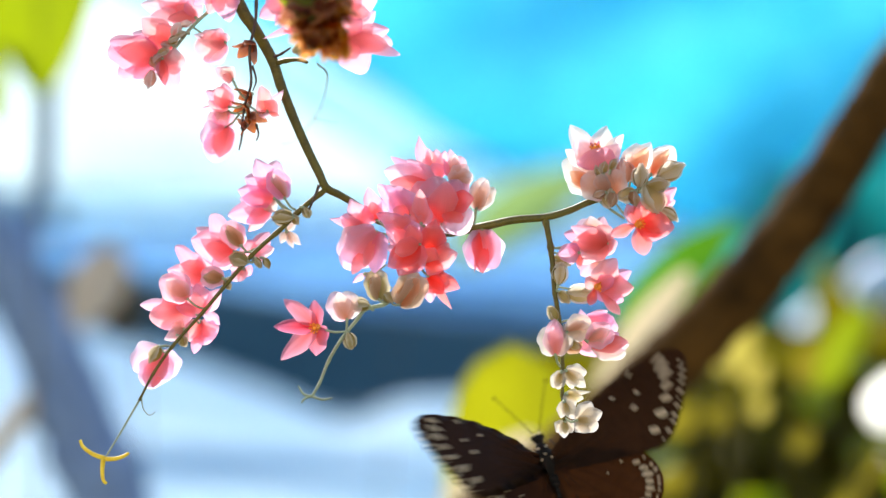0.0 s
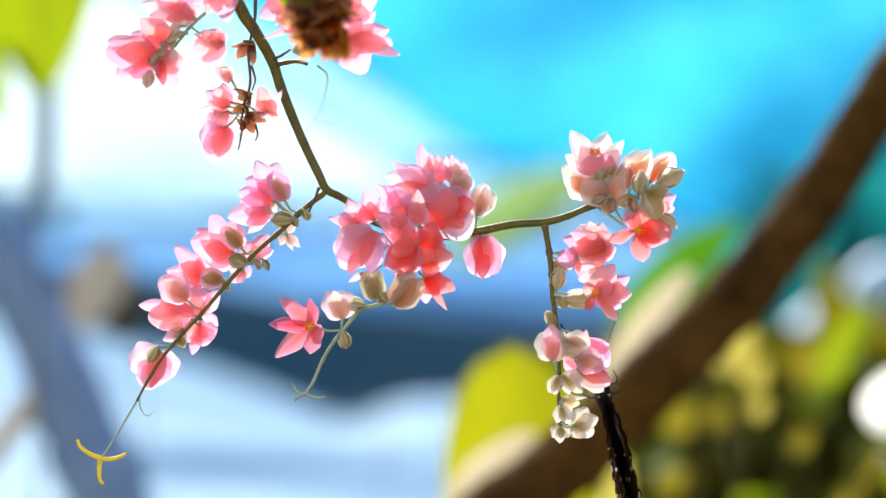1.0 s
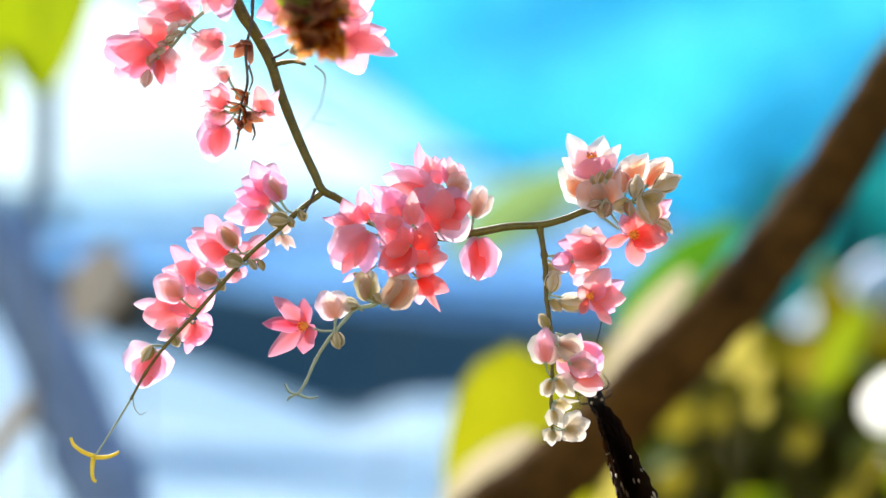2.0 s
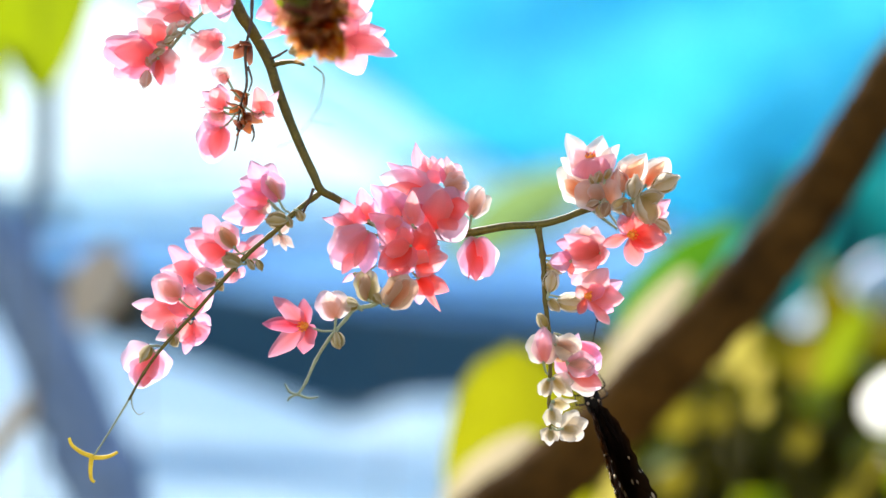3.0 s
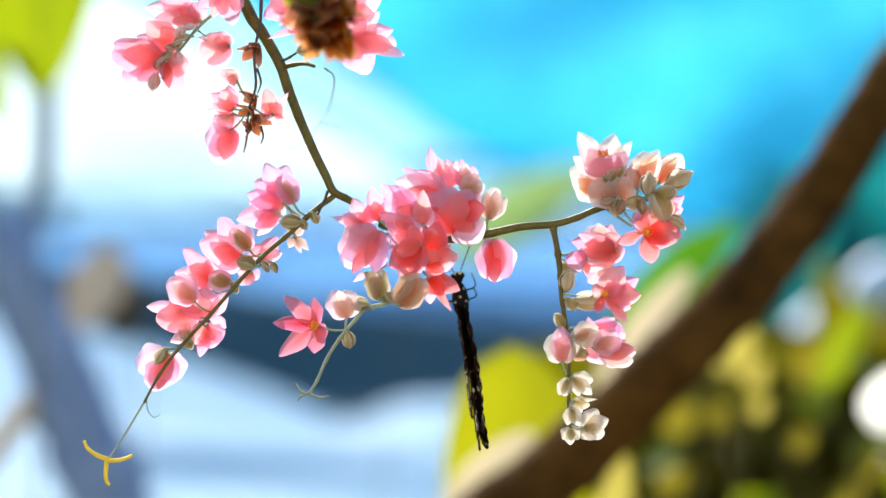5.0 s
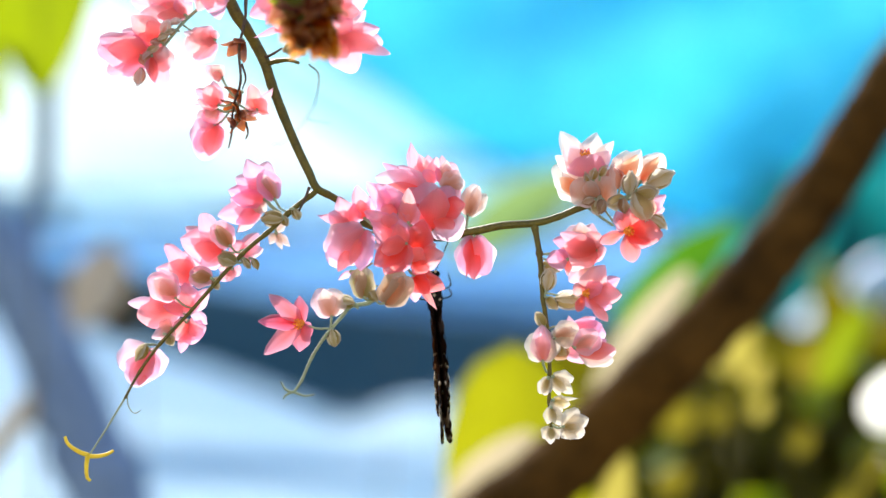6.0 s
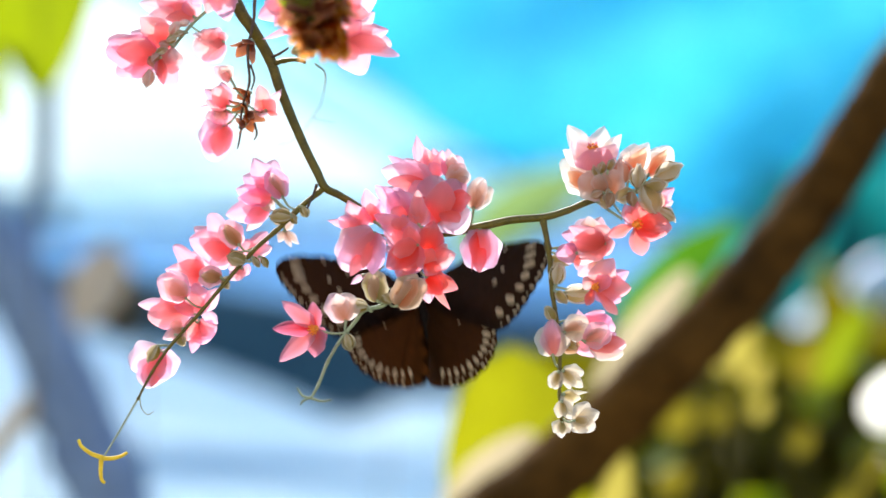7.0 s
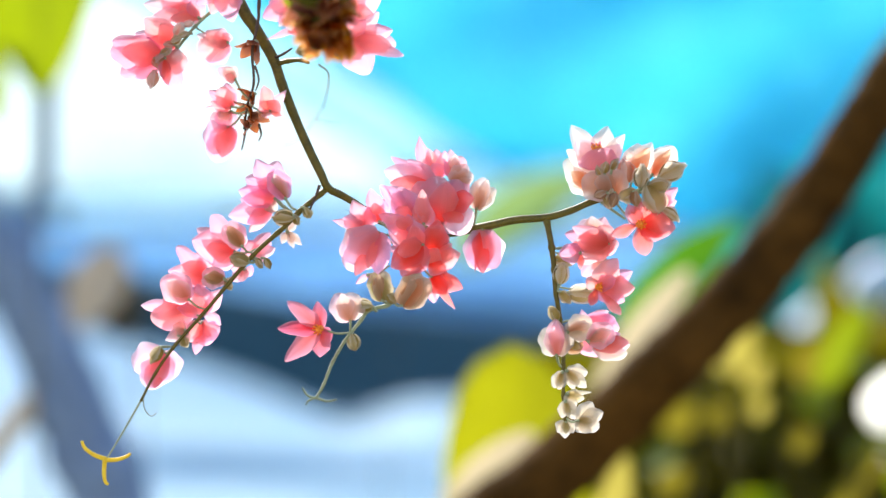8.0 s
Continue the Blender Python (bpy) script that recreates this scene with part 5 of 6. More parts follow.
def flap(side, up, forward):
    """A wing on its hinge: degrees up from flat and degrees swept forward."""
    return pose(side * 0.0016, 0.003, 0.0008) @ Matrix.Rotation(radians(-side * up), 4, "Y") @ Matrix.Rotation(radians(side * forward), 4, "Z")


REST = {ob.name: ob.location.copy() for ob in (raceme_left, cluster_back, raceme_front, spray_right, sprig_right, vine, cluster_top_left, raceme_dry, cluster_top_right)}


def motions():
    o = raceme_left
    walk(o, [(0, sway(o, -1.2, -0.2, 0.21)), (0.4, sway(o, -1.2, -0.2, 0.21)), (0.5, sway(o, -3.7, 5.7, 1.26)), (1, sway(o, -1.2, 4.2, 0.84)), (1.5, sway(o, -14.0, 5.5, 1.63)), (2.8, sway(o, 5.0, 6.0, 1.35)), (3, sway(o, -11.0, 6.0, 1.50)), (3.5, sway(o, -0.1, 6.0, 1.01)), (3.6, sway(o, 0.9, 1.6, 0.77)), (3.7, sway(o, 4.5, -5.9, 0.54)), (3.8, sway(o, 3.6, -4.9, 0.30)), (3.9, sway(o, -3.6, -2.4, 0.07)), (4, sway(o, -6.3, -4.9, -0.17)), (4.1, sway(o, -3.6, 0.6, 0.04)), (4.2, sway(o, -10.8, 6.6, 0.25)), (4.5, sway(o, 16.1, 11.1, 0.89)), (5.8, sway(o, -7.4, 4.5, 1.49)), (6, sway(o, -18.4, 3.5, 1.49)), (6.5, sway(o, 12.3, 8.2, 0.67)), (6.6, sway(o, -3.0, 3.3, 0.49)), (6.8, sway(o, -20.0, -3.0, 0.13)), (7, sway(o, -4.8, -1.7, 0.13)), (7.2, sway(o, 7.8, 0.3, 0.20)), (7.5, sway(o, 1.2, 1.4, 0.31)), (7.8, sway(o, -7.0, 1.0, 0.10)), (8, sway(o, 0.0, 0.0, 0.00))])
    o = cluster_back
    walk(o, [(0, sway(o, -0.5, -0.0, 0.04)), (0.4, sway(o, -0.5, -0.0, 0.04)), (0.5, sway(o, -3.2, 10.6, 1.02)), (1, sway(o, 0.8, 9.8, 0.41)), (1.5, sway(o, -11.6, 12.5, 1.54)), (2.8, sway(o, 6.1, 12.3, 1.16)), (3, sway(o, -9.9, 12.3, 1.29)), (3.5, sway(o, 0.7, 13.0, 0.65)), (3.6, sway(o, -0.1, 8.6, 0.48)), (3.7, sway(o, 3.9, -6.4, 0.31)), (3.8, sway(o, 2.9, -4.4, 0.14)), (3.9, sway(o, -5.1, 0.6, -0.03)), (4, sway(o, -8.1, -4.4, -0.20)), (4.1, sway(o, -5.1, 6.6, -0.30)), (4.2, sway(o, -13.1, 18.6, -0.40)), (4.5, sway(o, 21.8, 18.7, -0.69)), (5.8, sway(o, -4.4, 12.1, 0.12)), (6, sway(o, -15.4, 11.1, 0.12)), (6.5, sway(o, 13.1, 12.3, -0.48)), (6.6, sway(o, -3.3, 8.7, -0.23)), (6.8, sway(o, -20.0, -3.0, 0.26)), (7, sway(o, -5.3, -1.3, 0.26)), (7.2, sway(o, 8.7, 2.7, 0.25)), (7.5, sway(o, 2.9, 2.3, 0.24)), (7.8, sway(o, -7.0, 1.0, 0.10)), (8, sway(o, 0.0, 0.0, 0.00))])
    o = raceme_front
    walk(o, [(0, sway(o, -4.7, -1.1, 0.55)), (0.4, sway(o, -4.7, -1.1, 0.55)), (0.5, sway(o, -11.2, 3.9, 2.11)), (1, sway(o, -10.2, -0.0, 1.75)), (1.5, sway(o, -27.9, 1.9, 2.62)), (2.8, sway(o, -4.3, 1.6, 2.08)), (3, sway(o, -20.3, 1.6, 2.31)), (3.5, sway(o, -7.5, 1.9, 1.90)), (3.6, sway(o, 5.4, 0.7, 1.47)), (3.7, sway(o, 9.4, -3.8, 1.04)), (3.8, sway(o, 8.4, -3.2, 0.61)), (3.9, sway(o, 0.4, -1.7, 0.18)), (4, sway(o, -2.6, -3.2, -0.25)), (4.1, sway(o, 0.4, 0.1, 0.23)), (4.2, sway(o, -7.6, 3.7, 0.70)), (4.5, sway(o, -0.8, 2.0, 2.13)), (5.8, sway(o, -16.6, -1.6, 2.29)), (6, sway(o, -27.6, -2.6, 2.29)), (6.5, sway(o, 11.0, 1.3, 1.33)), (6.6, sway(o, -6.4, 3.7, 0.94)), (6.8, sway(o, -25.0, -3.0, 0.16)), (7, sway(o, -8.4, 0.7, 0.16)), (7.2, sway(o, 5.6, 1.9, 0.39)), (7.5, sway(o, -8.5, -0.7, 0.74)), (7.8, sway(o, -7.0, 1.0, 0.10)), (8, sway(o, 0.0, 0.0, 0.00))])
    o = spray_right
    walk(o, [(0, sway(o, -2.0, -0.3, -0.06)), (0.4, sway(o, -2.0, -0.3, -0.06)), (0.5, sway(o, -6.8, 11.1, 1.22)), (1, sway(o, -3.7, 8.3, 0.81)), (1.5, sway(o, -18.4, 13.6, 1.79)), (2.8, sway(o, 1.4, 12.8, 1.76)), (3, sway(o, -14.6, 12.8, 1.96)), (3.5, sway(o, -3.1, 11.3, 1.57)), (3.6, sway(o, 1.9, 8.0, 1.21)), (3.7, sway(o, 5.9, -7.0, 0.86)), (3.8, sway(o, 4.9, -5.0, 0.50)), (3.9, sway(o, -3.1, 0.0, 0.15)), (4, sway(o, -6.1, -5.0, -0.21)), (4.1, sway(o, -3.1, 6.0, -0.16)), (4.2, sway(o, -11.1, 18.0, -0.11)), (4.5, sway(o, 12.7, 12.9, 0.03)), (5.8, sway(o, -10.4, 11.2, 0.67)), (6, sway(o, -21.4, 10.2, 0.67)), (6.5, sway(o, 12.1, 8.6, 0.36)), (6.6, sway(o, -4.2, 9.9, 0.26)), (6.8, sway(o, -20.0, -3.0, 0.06)), (7, sway(o, -6.2, -0.1, 0.06)), (7.2, sway(o, 7.8, 3.9, -0.01)), (7.5, sway(o, -0.6, 1.7, -0.12)), (7.8, sway(o, -7.0, 1.0, 0.10)), (8, sway(o, 0.0, 0.0, 0.00))])
    o = sprig_right
    walk(o, [(0, sway(o, -1.8, -0.3, -0.06)), (0.4, sway(o, -1.8, -0.3, 2.94)), (0.5, sway(o, -4.8, 19.7, 31.22)), (1, sway(o, -0.3, 16.7, 30.81)), (1.5, sway(o, -18.2, 22.5, 31.79)), (2.8, sway(o, 1.7, 21.7, 31.76)), (3, sway(o, -15.0, 21.8, 31.96)), (3.5, sway(o, -2.2, 20.1, 31.57)), (3.6, sway(o, -0.2, 17.1, 22.00)), (3.7, sway(o, 4.6, -7.2, 3.00)), (3.8, sway(o, 5.6, -5.2, -1.00)), (3.9, sway(o, -2.4, -0.2, -2.10)), (4, sway(o, -5.4, -5.2, -0.21)), (4.1, sway(o, -2.4, 5.8, -0.16)), (4.2, sway(o, -10.4, 17.8, -0.11)), (4.5, sway(o, 12.6, 13.0, 0.03)), (5.8, sway(o, -12.5, 11.6, 0.67)), (6, sway(o, -23.5, 10.6, 0.67)), (6.5, sway(o, 11.0, 8.8, 0.36)), (6.6, sway(o, -4.4, 9.9, 0.26)), (6.8, sway(o, -20.2, -3.0, 0.06)), (7, sway(o, -6.4, -0.1, 0.06)), (7.2, sway(o, 7.6, 3.9, -0.01)), (7.5, sway(o, -0.2, 1.6, -0.12)), (7.8, sway(o, -7.3, 1.1, 0.10)), (8, sway(o, 0.0, 0.0, 0.00))])
    o = vine
    walk(o, [(0, sway(o, -2.8, -0.8, 0.16)), (0.4, sway(o, -2.8, -0.8, 0.16)), (0.5, sway(o, -3.0, 2.5, 0.97)), (1, sway(o, -2.8, 2.2, 0.16)), (1.5, sway(o, -13.5, 1.6, 1.12)), (2.8, sway(o, 6.8, 2.5, 0.87)), (3, sway(o, -9.2, 2.5, 0.97)), (3.5, sway(o, 0.0, 3.6, 0.47)), (3.6, sway(o, 0.3, 1.5, 0.37)), (3.7, sway(o, 3.5, -3.7, 0.28)), (3.8, sway(o, 2.7, -3.0, 0.18)), (3.9, sway(o, -3.7, -1.2, 0.09)), (4, sway(o, -6.1, -3.0, -0.01)), (4.1, sway(o, -3.7, 0.8, -0.02)), (4.2, sway(o, -10.1, 5.0, -0.02)), (4.5, sway(o, 11.4, 7.7, -0.04)), (5.8, sway(o, -7.1, 0.6, 0.62)), (6, sway(o, -18.1, -0.4, 0.62)), (6.5, sway(o, 12.5, 5.3, 0.16)), (6.6, sway(o, -4.7, 2.8, 0.06)), (6.8, sway(o, -20.0, -3.0, -0.13)), (7, sway(o, -6.3, -0.7, -0.13)), (7.2, sway(o, 4.9, 0.7, -0.03)), (7.5, sway(o, -1.3, 0.7, 0.13)), (7.8, sway(o, -7.0, 1.0, 0.10)), (8, sway(o, 0.0, 0.0, 0.00))])
    o = cluster_top_left
    walk(o, [(0, sway(o, -4.6, 0.0, 0.00)), (0.4, sway(o, -4.6, 0.0, 0.00)), (0.5, sway(o, -6.1, 0.0, 0.00)), (1, sway(o, -7.7, 0.0, 0.00)), (1.5, sway(o, -18.4, -1.5, 0.00)), (2.8, sway(o, 3.7, 0.0, 0.00)), (3, sway(o, -12.3, 0.0, 0.00)), (3.5, sway(o, -3.1, 3.1, 0.00)), (3.6, sway(o, 0.2, 1.1, 0.00)), (3.7, sway(o, 2.6, -1.9, 0.00)), (3.8, sway(o, 2.0, -1.5, 0.00)), (3.9, sway(o, -2.8, -0.5, 0.00)), (4, sway(o, -4.6, -1.5, 0.00)), (4.1, sway(o, -2.8, 0.7, 0.00)), (4.2, sway(o, -7.6, 3.1, 0.00)), (4.5, sway(o, 3.1, 7.7, 0.00)), (5.8, sway(o, -12.0, -3.6, 0.00)), (6, sway(o, -23.0, -4.6, 0.00)), (6.5, sway(o, 10.7, 6.2, 0.00)), (6.6, sway(o, -6.5, 0.5, 0.00)), (6.8, sway(o, -20.0, -3.0, 0.00)), (7, sway(o, -7.7, -1.5, 0.00)), (7.2, sway(o, 0.7, -0.7, 0.00)), (7.5, sway(o, -6.1, 0.0, 0.00)), (7.8, sway(o, -7.0, 1.0, 0.10)), (8, sway(o, 0.0, 0.0, 0.00))])
    o = raceme_dry
    walk(o, [(0, sway(o, -4.6, 0.0, 0.00)), (0.4, sway(o, -4.6, 0.0, 0.00)), (0.5, sway(o, -7.7, 0.0, 0.00)), (1, sway(o, -6.2, 0.0, 0.00)), (1.5, sway(o, -18.4, -1.5, 0.00)), (2.8, sway(o, 3.7, 1.5, 0.00)), (3, sway(o, -12.3, 1.5, 0.00)), (3.5, sway(o, -1.6, 3.1, 0.00)), (3.6, sway(o, 0.2, 1.1, 0.00)), (3.7, sway(o, 2.6, -1.9, 0.00)), (3.8, sway(o, 2.0, -1.5, 0.00)), (3.9, sway(o, -2.8, -0.5, 0.00)), (4, sway(o, -4.6, -1.5, 0.00)), (4.1, sway(o, -2.8, 0.7, 0.00)), (4.2, sway(o, -7.6, 3.1, 0.00)), (4.5, sway(o, 4.6, 6.1, 0.00)), (5.8, sway(o, -12.0, -2.0, 0.00)), (6, sway(o, -23.0, -3.0, 0.00)), (6.5, sway(o, 10.7, 6.1, 0.00)), (6.6, sway(o, -6.5, 0.5, 0.00)), (6.8, sway(o, -20.0, -3.0, 0.00)), (7, sway(o, -7.7, -1.5, 0.00)), (7.2, sway(o, 0.7, -0.7, 0.00)), (7.5, sway(o, -7.7, 0.0, 0.00)), (7.8, sway(o, -7.0, 1.0, 0.10)), (8, sway(o, 0.0, 0.0, 0.00))])
    o = cluster_top_right
    walk(o, [(0, sway(o, -6.2, -1.5, 0.00)), (0.4, sway(o, -6.2, -1.5, 0.00)), (0.5, sway(o, -6.2, 0.0, 0.00)), (1, sway(o, -6.2, -1.5, 0.00)), (1.5, sway(o, -18.4, -1.5, 0.00)), (2.8, sway(o, 3.7, 0.0, 0.00)), (3, sway(o, -12.3, 0.0, 0.00)), (3.5, sway(o, -1.6, 1.6, 0.00)), (3.6, sway(o, 1.7, 1.1, 0.00)), (3.7, sway(o, 4.1, -1.9, 0.00)), (3.8, sway(o, 3.5, -1.5, 0.00)), (3.9, sway(o, -1.3, -0.5, 0.00)), (4, sway(o, -3.1, -1.5, 0.00)), (4.1, sway(o, -1.3, 0.7, 0.00)), (4.2, sway(o, -6.1, 3.1, 0.00)), (4.5, sway(o, 1.5, 0.0, 0.00)), (5.8, sway(o, -12.0, -2.0, 0.00)), (6, sway(o, -23.0, -3.0, 0.00)), (6.5, sway(o, 10.7, 1.6, 0.00)), (6.6, sway(o, -6.5, 2.0, 0.00)), (6.8, sway(o, -20.0, -3.0, 0.00)), (7, sway(o, -7.7, 0.0, 0.00)), (7.2, sway(o, 0.7, 0.8, 0.00)), (7.5, sway(o, -7.7, -1.5, 0.00)), (7.8, sway(o, -7.0, 1.0, 0.10)), (8, sway(o, 0.0, 0.0, 0.00))])
    walk(insect, [(0, fly(976.8, 841.6, 39.3, -18.1, 69.1, 9.4)), (0.1, fly(1006.9, 829.3, 36.6, -7.6, 72.6, 1.3)), (0.2, fly(1095.4, 755.1, 37.5, -7.4, 58.7, 1)), (0.3, fly(1121.1, 640.9, 39.6, -12.6, 42.6, -3.6)), (0.4, fly(1077.1, 636.1, 37.3, -7.8, 61.8, 3.5)), (0.5, fly(1087.9, 722.5, 41.7, -22.3, 108.4, -13.6)), (0.6, fly(1056.1, 730.7, 40.7, 12.4, 67.8, 15.9)), (0.7, fly(1071.1, 729.8, 32, -11.7, 84.3, 0.1)), (1, fly(1073.8, 730.1, 32, -10.7, 84.6, 0.1)), (1.5, fly(1058.5, 740.1, 32, -17.3, 85.2, 0.8)), (1.7, fly(1065.4, 738.6, 32, -15.7, 84.9, 0.2)), (2.3, fly(1062.1, 739.3, 32, -16.3, 85, 0.4)), (2.8, fly(1073.4, 738.6, 32, -15.7, 84.9, 0.2)), (3, fly(1058.2, 740.2, 32, -17.1, 85.2, 0.7)), (3.5, fly(1065.4, 738.6, 32, -15.7, 84.9, 0.2)), (3.6, fly(1106.4, 695.1, 40.7, -19.6, 78.8, -8.2)), (3.7, fly(1071, 651.7, 41.6, -13.1, 74.6, -1.9)), (3.8, fly(1000.1, 623.9, 39.5, -1.3, 61.2, -12.9)), (3.9, fly(966.7, 597.4, 41.3, -18.8, 54.2, 8.5)), (4, fly(888.9, 537.6, 41.9, -9.4, 128.9, -5.3)), (4.1, fly(803, 521.8, 42.3, -8.8, 114.7, -1.8)), (4.2, fly(799.3, 528.8, 41.7, -7.4, 112.8, -3.1)), (4.3, fly(810.5, 542, 32, -4.3, 67, 5.4)), (4.4, fly(814, 555.6, 32, -4.4, 92.3, 0.8)), (4.5, fly(836.8, 556.7, 32, -12.3, 90.9, 2.3)), (4.7, fly(827.5, 560.1, 32, -6.2, 91.1, 0.6)), (5.2, fly(818.1, 563.2, 32, -8, 89.9, 0.5)), (5.8, fly(806.9, 566.9, 32, -10.2, 88.5, 0.4)), (6, fly(771, 560, 32, -3.7, 88.5, -0.3)), (6.2, fly(821.3, 564.7, 32, -12, 89.8, 1.3)), (6.3, fly(829.4, 555.2, 32, -13.2, 89.5, 1.2)), (6.4, fly(837.6, 545.8, 32, -14.4, 89.3, 1)), (6.5, fly(828.3, 549.1, 32, -9.7, 89.4, 1.2)), (6.6, fly(800.9, 548.1, 32, -11.8, 86.6, -0.2)), (6.7, fly(784.6, 565.6, 40.3, 5.2, 62.8, -2.9)), (6.8, fly(737.2, 597.9, 41.2, -0, 100.7, -11)), (6.9, fly(755.5, 620.7, 40.6, -7.7, 73.8, -3.7)), (7, fly(748.7, 545.3, 41.3, -8.3, 69.7, -0.5)), (7.1, fly(694, 498.7, 40.9, -0.7, 134.6, 0.2)), (7.2, fly(604.5, 489.1, 41, -5.6, 74.4, 4.8)), (7.3, fly(533.1, 527.9, 41.7, -3.6, 98.7, 4.5)), (7.4, fly(446.7, 557.8, 41.5, -4.3, 80.9, 1.8)), (7.5, fly(365.1, 545.3, 40.7, -0.1, 79, 7.7)), (7.6, fly(314, 580.4, 40.2, 4.3, 75.2, 2.9)), (7.7, fly(307.6, 683.8, 39.9, 6.4, 68.7, -3.3)), (7.8, fly(413.7, 860.7, 39.3, 0.8, 69.8, -1.6)), (7.9, fly(470, 1075, 40, 2, 72, 0)), (8, fly(530, 1290, 40, 4, 72, 0))])
    walk(wing_pairs[0][0], [(0, flap(-1, 39.6, 7.5)), (0.1, flap(-1, 7.9, 11.7)), (0.2, flap(-1, 9.3, 7.5)), (0.3, flap(-1, -0.9, 10.3)), (0.4, flap(-1, 33.6, -12)), (0.5, flap(-1, 81.3, -29.4)), (0.6, flap(-1, 92.8, -70.9)), (0.7, flap(-1, 87, -57.1)), (1, flap(-1, 87, -57.3)), (1.5, flap(-1, 87, -57.5)), (1.7, flap(-1, 87, -57.9)), (2.3, flap(-1, 87, -57.7)), (2.8, flap(-1, 87, -57.9)), (3, flap(-1, 87, -57.5)), (3.5, flap(-1, 87, -57.9)), (3.6, flap(-1, 86.1, -43)), (3.7, flap(-1, 86.7, -36.3)), (3.8, flap(-1, 60, 0)), (3.9, flap(-1, 51, -20.5)), (4, flap(-1, -1, 11.5)), (4.1, flap(-1, 68.1, -16.8)), (4.2, flap(-1, 66.2, -40.1)), (4.3, flap(-1, 77.3, -89.8)), (4.4, flap(-1, 88.4, -63.4)), (4.5, flap(-1, 89.4, -62)), (4.7, flap(-1, 90.5, -62.9)), (5.2, flap(-1, 90.6, -62.1)), (5.8, flap(-1, 90.8, -61.2)), (6, flap(-1, 90.3, -60.9)), (6.2, flap(-1, 90.9, -61.8)), (6.3, flap(-1, 90.9, -61.8)), (6.4, flap(-1, 90.8, -61.9)), (6.5, flap(-1, 74.1, -61.3)), (6.6, flap(-1, 79.6, -55.5)), (6.7, flap(-1, 48.5, -46.3)), (6.8, flap(-1, 4.4, 3.3)), (6.9, flap(-1, 31.3, 4.6)), (7, flap(-1, 39.1, -7.4)), (7.1, flap(-1, 33, 29.4)), (7.2, flap(-1, 48.8, -18.6)), (7.3, flap(-1, 59.9, 4.8)), (7.4, flap(-1, 36.8, -8.4)), (7.5, flap(-1, 31.4, -7.2)), (7.6, flap(-1, 36.6, -11)), (7.7, flap(-1, 9.7, 0.9)), (7.8, flap(-1, 14.2, 8.1)), (7.9, flap(-1, 14, 6)), (8, flap(-1, 20, 4))])
    walk(wing_pairs[0][1], [(0, flap(-1, 38.6, 1.2)), (0.1, flap(-1, 6.9, 1.2)), (0.2, flap(-1, 8.3, 0.2)), (0.3, flap(-1, -1.9, 1.1)), (0.4, flap(-1, 32.6, -0.3)), (0.5, flap(-1, 80.3, -12)), (0.6, flap(-1, 91.8, -17.4)), (0.7, flap(-1, 86, -24)), (1, flap(-1, 86, -24)), (1.5, flap(-1, 86, -24)), (1.7, flap(-1, 86, -24)), (2.3, flap(-1, 86, -24)), (2.8, flap(-1, 86, -24)), (3, flap(-1, 86, -24)), (3.5, flap(-1, 86, -24)), (3.6, flap(-1, 85.1, -12)), (3.7, flap(-1, 85.7, -6)), (3.8, flap(-1, 59, 0)), (3.9, flap(-1, 50, 6.1)), (4, flap(-1, -2, 0.6)), (4.1, flap(-1, 67.1, -16.5)), (4.2, flap(-1, 65.2, -18)), (4.3, flap(-1, 76.3, -24)), (4.4, flap(-1, 87.4, -24)), (4.5, flap(-1, 88.4, -24)), (4.7, flap(-1, 89.5, -24)), (5.2, flap(-1, 89.6, -24)), (5.8, flap(-1, 89.8, -24)), (6, flap(-1, 89.3, -24)), (6.2, flap(-1, 89.9, -24)), (6.3, flap(-1, 89.9, -24)), (6.4, flap(-1, 89.8, -24)), (6.5, flap(-1, 73.1, -24)), (6.6, flap(-1, 78.6, -24)), (6.7, flap(-1, 47.5, 6.6)), (6.8, flap(-1, 3.4, 3.5)), (6.9, flap(-1, 30.3, -24)), (7, flap(-1, 38.1, -5.4)), (7.1, flap(-1, 32, -10.3)), (7.2, flap(-1, 47.8, 1.2)), (7.3, flap(-1, 58.9, 13)), (7.4, flap(-1, 35.8, 0.9)), (7.5, flap(-1, 30.4, -4.8)), (7.6, flap(-1, 35.6, -8.6)), (7.7, flap(-1, 8.7, -2.9)), (7.8, flap(-1, 13.2, 1.2)), (7.9, flap(-1, 13, 1)), (8, flap(-1, 19, 1))])
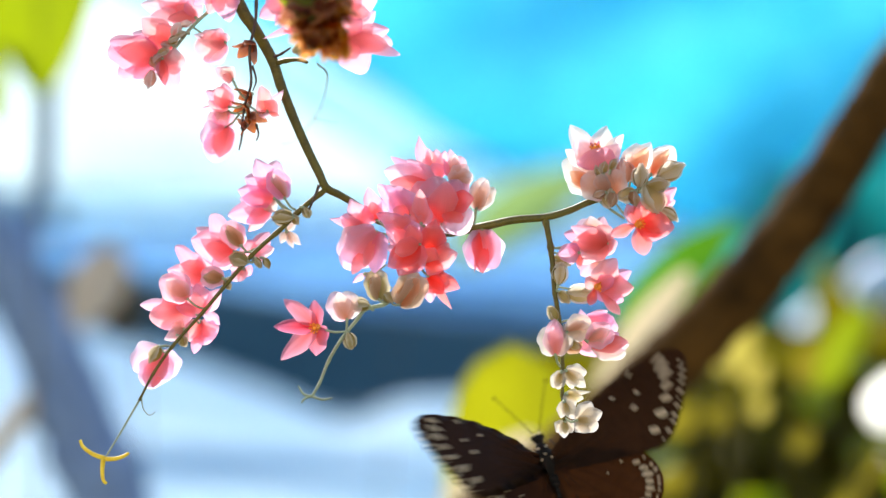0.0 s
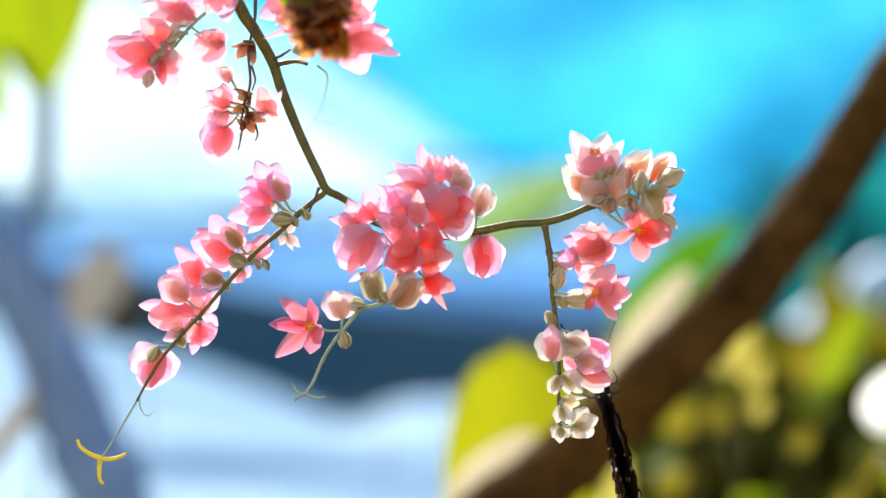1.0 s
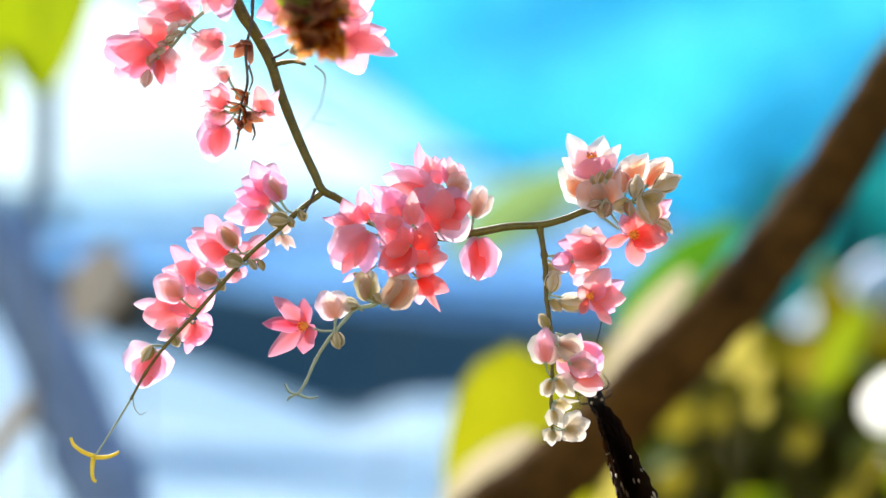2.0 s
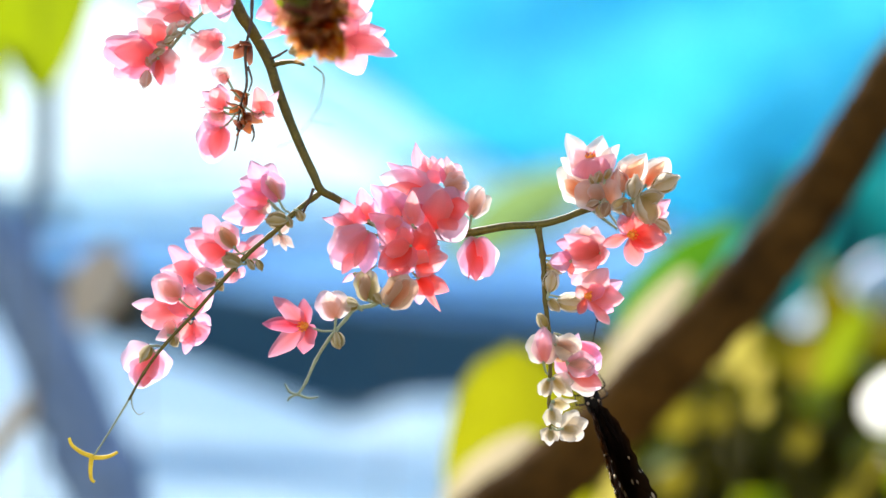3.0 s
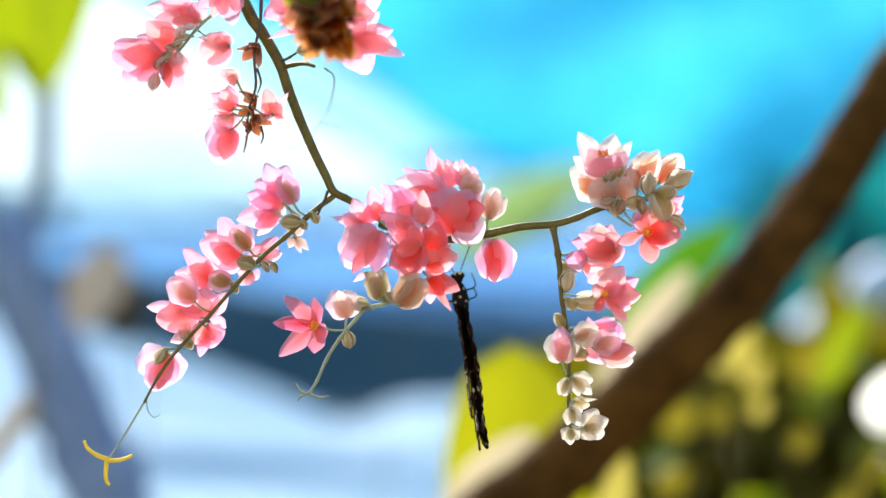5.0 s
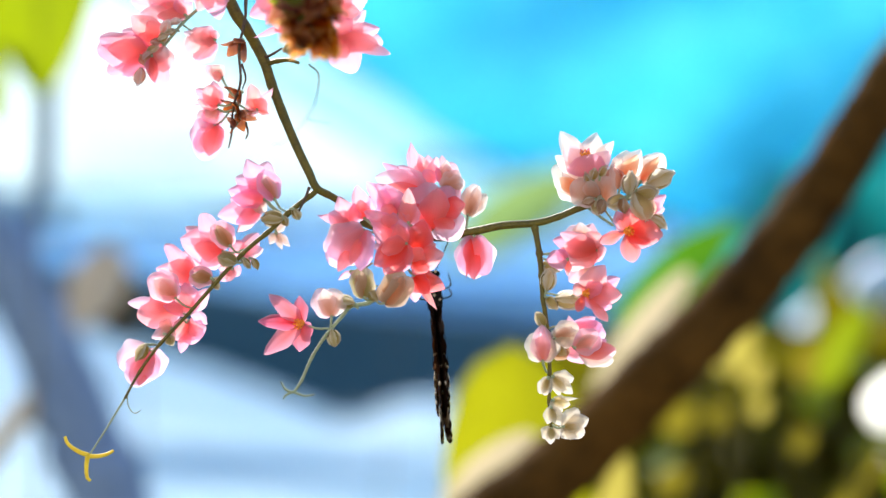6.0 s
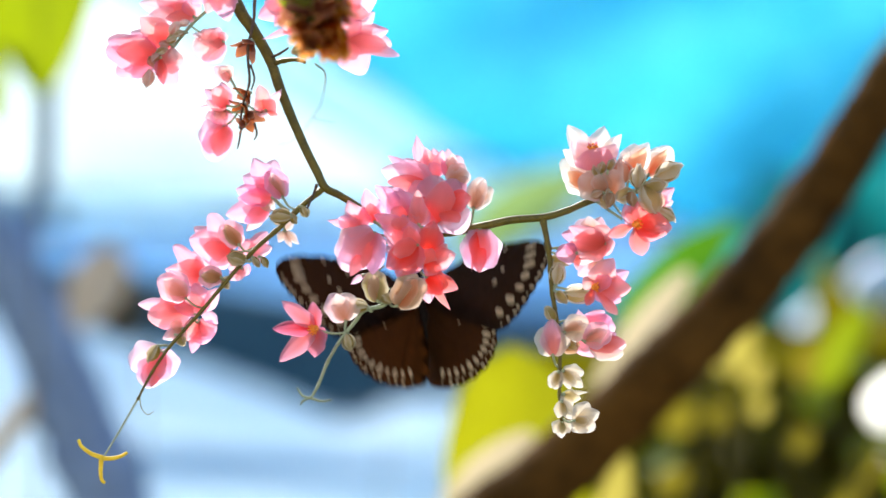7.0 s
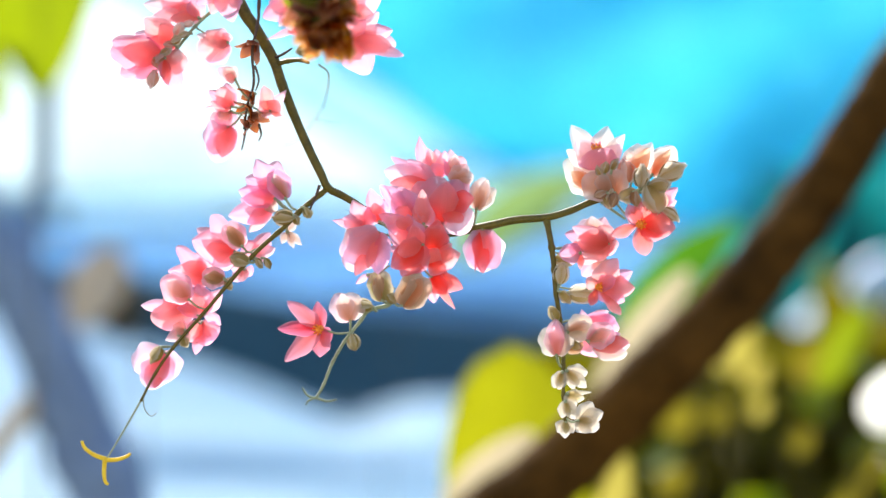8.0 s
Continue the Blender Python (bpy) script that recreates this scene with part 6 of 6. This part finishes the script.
    walk(wing_pairs[1][0], [(0, flap(1, 18, 6.4)), (0.1, flap(1, 8.6, 6.7)), (0.2, flap(1, 5, 12.8)), (0.3, flap(1, 1.6, 25)), (0.4, flap(1, 17.6, -2.6)), (0.5, flap(1, 38.1, -30.8)), (0.6, flap(1, 66.1, -67)), (0.7, flap(1, 84, -58.1)), (1, flap(1, 84, -58.3)), (1.2, flap(1, 77, -58.6)), (1.5, flap(1, 77, -59)), (1.7, flap(1, 77, -58.3)), (2.3, flap(1, 77, -58.6)), (2.8, flap(1, 77, -58.3)), (3, flap(1, 77, -58.9)), (3.5, flap(1, 77, -58.3)), (3.6, flap(1, 41.9, -30.1)), (3.7, flap(1, 29.5, 10.3)), (3.8, flap(1, 22.3, 4)), (3.9, flap(1, 34.7, -13.8)), (4, flap(1, 17.5, 14.7)), (4.1, flap(1, 27.1, -30)), (4.2, flap(1, 78.8, -44.5)), (4.3, flap(1, 67, -91.8)), (4.4, flap(1, 84.4, -64.1)), (4.5, flap(1, 85.1, -63.5)), (4.7, flap(1, 86.5, -62.7)), (5.2, flap(1, 86.6, -61.6)), (5.8, flap(1, 86.8, -60.3)), (6, flap(1, 86.4, -60.7)), (6.2, flap(1, 86.7, -61.6)), (6.3, flap(1, 86.7, -61.2)), (6.4, flap(1, 86.6, -60.8)), (6.5, flap(1, 67.4, -55.7)), (6.6, flap(1, 74.2, -52.4)), (6.7, flap(1, 42, -11.3)), (6.8, flap(1, 25.1, 11.6)), (6.9, flap(1, 40.5, -7.4)), (7, flap(1, 40.7, -15.5)), (7.1, flap(1, 35, 10.7)), (7.2, flap(1, 35.5, -10.2)), (7.3, flap(1, 53.8, -8.6)), (7.4, flap(1, 33.8, -20)), (7.5, flap(1, 17.4, -5.6)), (7.6, flap(1, 29.4, -6.3)), (7.7, flap(1, 17.3, -4.8)), (7.8, flap(1, 16.1, 13)), (7.9, flap(1, 14, 6)), (8, flap(1, 20, 4))])
    walk(wing_pairs[1][1], [(0, flap(1, 17, -2.1)), (0.1, flap(1, 7.6, -1)), (0.2, flap(1, 4, -1)), (0.3, flap(1, 0.6, -3.9)), (0.4, flap(1, 16.6, -6.1)), (0.5, flap(1, 37.1, -17)), (0.6, flap(1, 65.1, -5.6)), (0.7, flap(1, 83, -24)), (1, flap(1, 83, -24)), (1.2, flap(1, 76, -24)), (1.5, flap(1, 76, -24)), (1.7, flap(1, 76, -24)), (2.3, flap(1, 76, -24)), (2.8, flap(1, 76, -24)), (3, flap(1, 76, -24)), (3.5, flap(1, 76, -24)), (3.6, flap(1, 40.9, -11)), (3.7, flap(1, 28.5, -5.9)), (3.8, flap(1, 21.3, -0.2)), (3.9, flap(1, 33.7, -8.7)), (4, flap(1, 16.5, -5.7)), (4.1, flap(1, 26.1, -5.4)), (4.2, flap(1, 77.8, -18)), (4.3, flap(1, 66, 16.4)), (4.4, flap(1, 83.4, -24)), (4.5, flap(1, 84.1, -24)), (4.7, flap(1, 85.5, -24)), (5.2, flap(1, 85.6, -24)), (5.8, flap(1, 85.8, -24)), (6, flap(1, 85.4, -24)), (6.2, flap(1, 85.7, -24)), (6.3, flap(1, 85.7, -24)), (6.4, flap(1, 85.6, -24)), (6.5, flap(1, 66.4, -24)), (6.6, flap(1, 73.2, -24)), (6.7, flap(1, 41, 27.8)), (6.8, flap(1, 24.1, 2)), (6.9, flap(1, 39.5, 1.6)), (7, flap(1, 39.7, -14.5)), (7.1, flap(1, 34, -5.7)), (7.2, flap(1, 34.5, 8.8)), (7.3, flap(1, 52.8, 8.7)), (7.4, flap(1, 32.8, 4.2)), (7.5, flap(1, 16.4, -12.1)), (7.6, flap(1, 28.4, -6.1)), (7.7, flap(1, 16.3, -0)), (7.8, flap(1, 15.1, 1.2)), (7.9, flap(1, 13, 1)), (8, flap(1, 19, 1))])


motions()
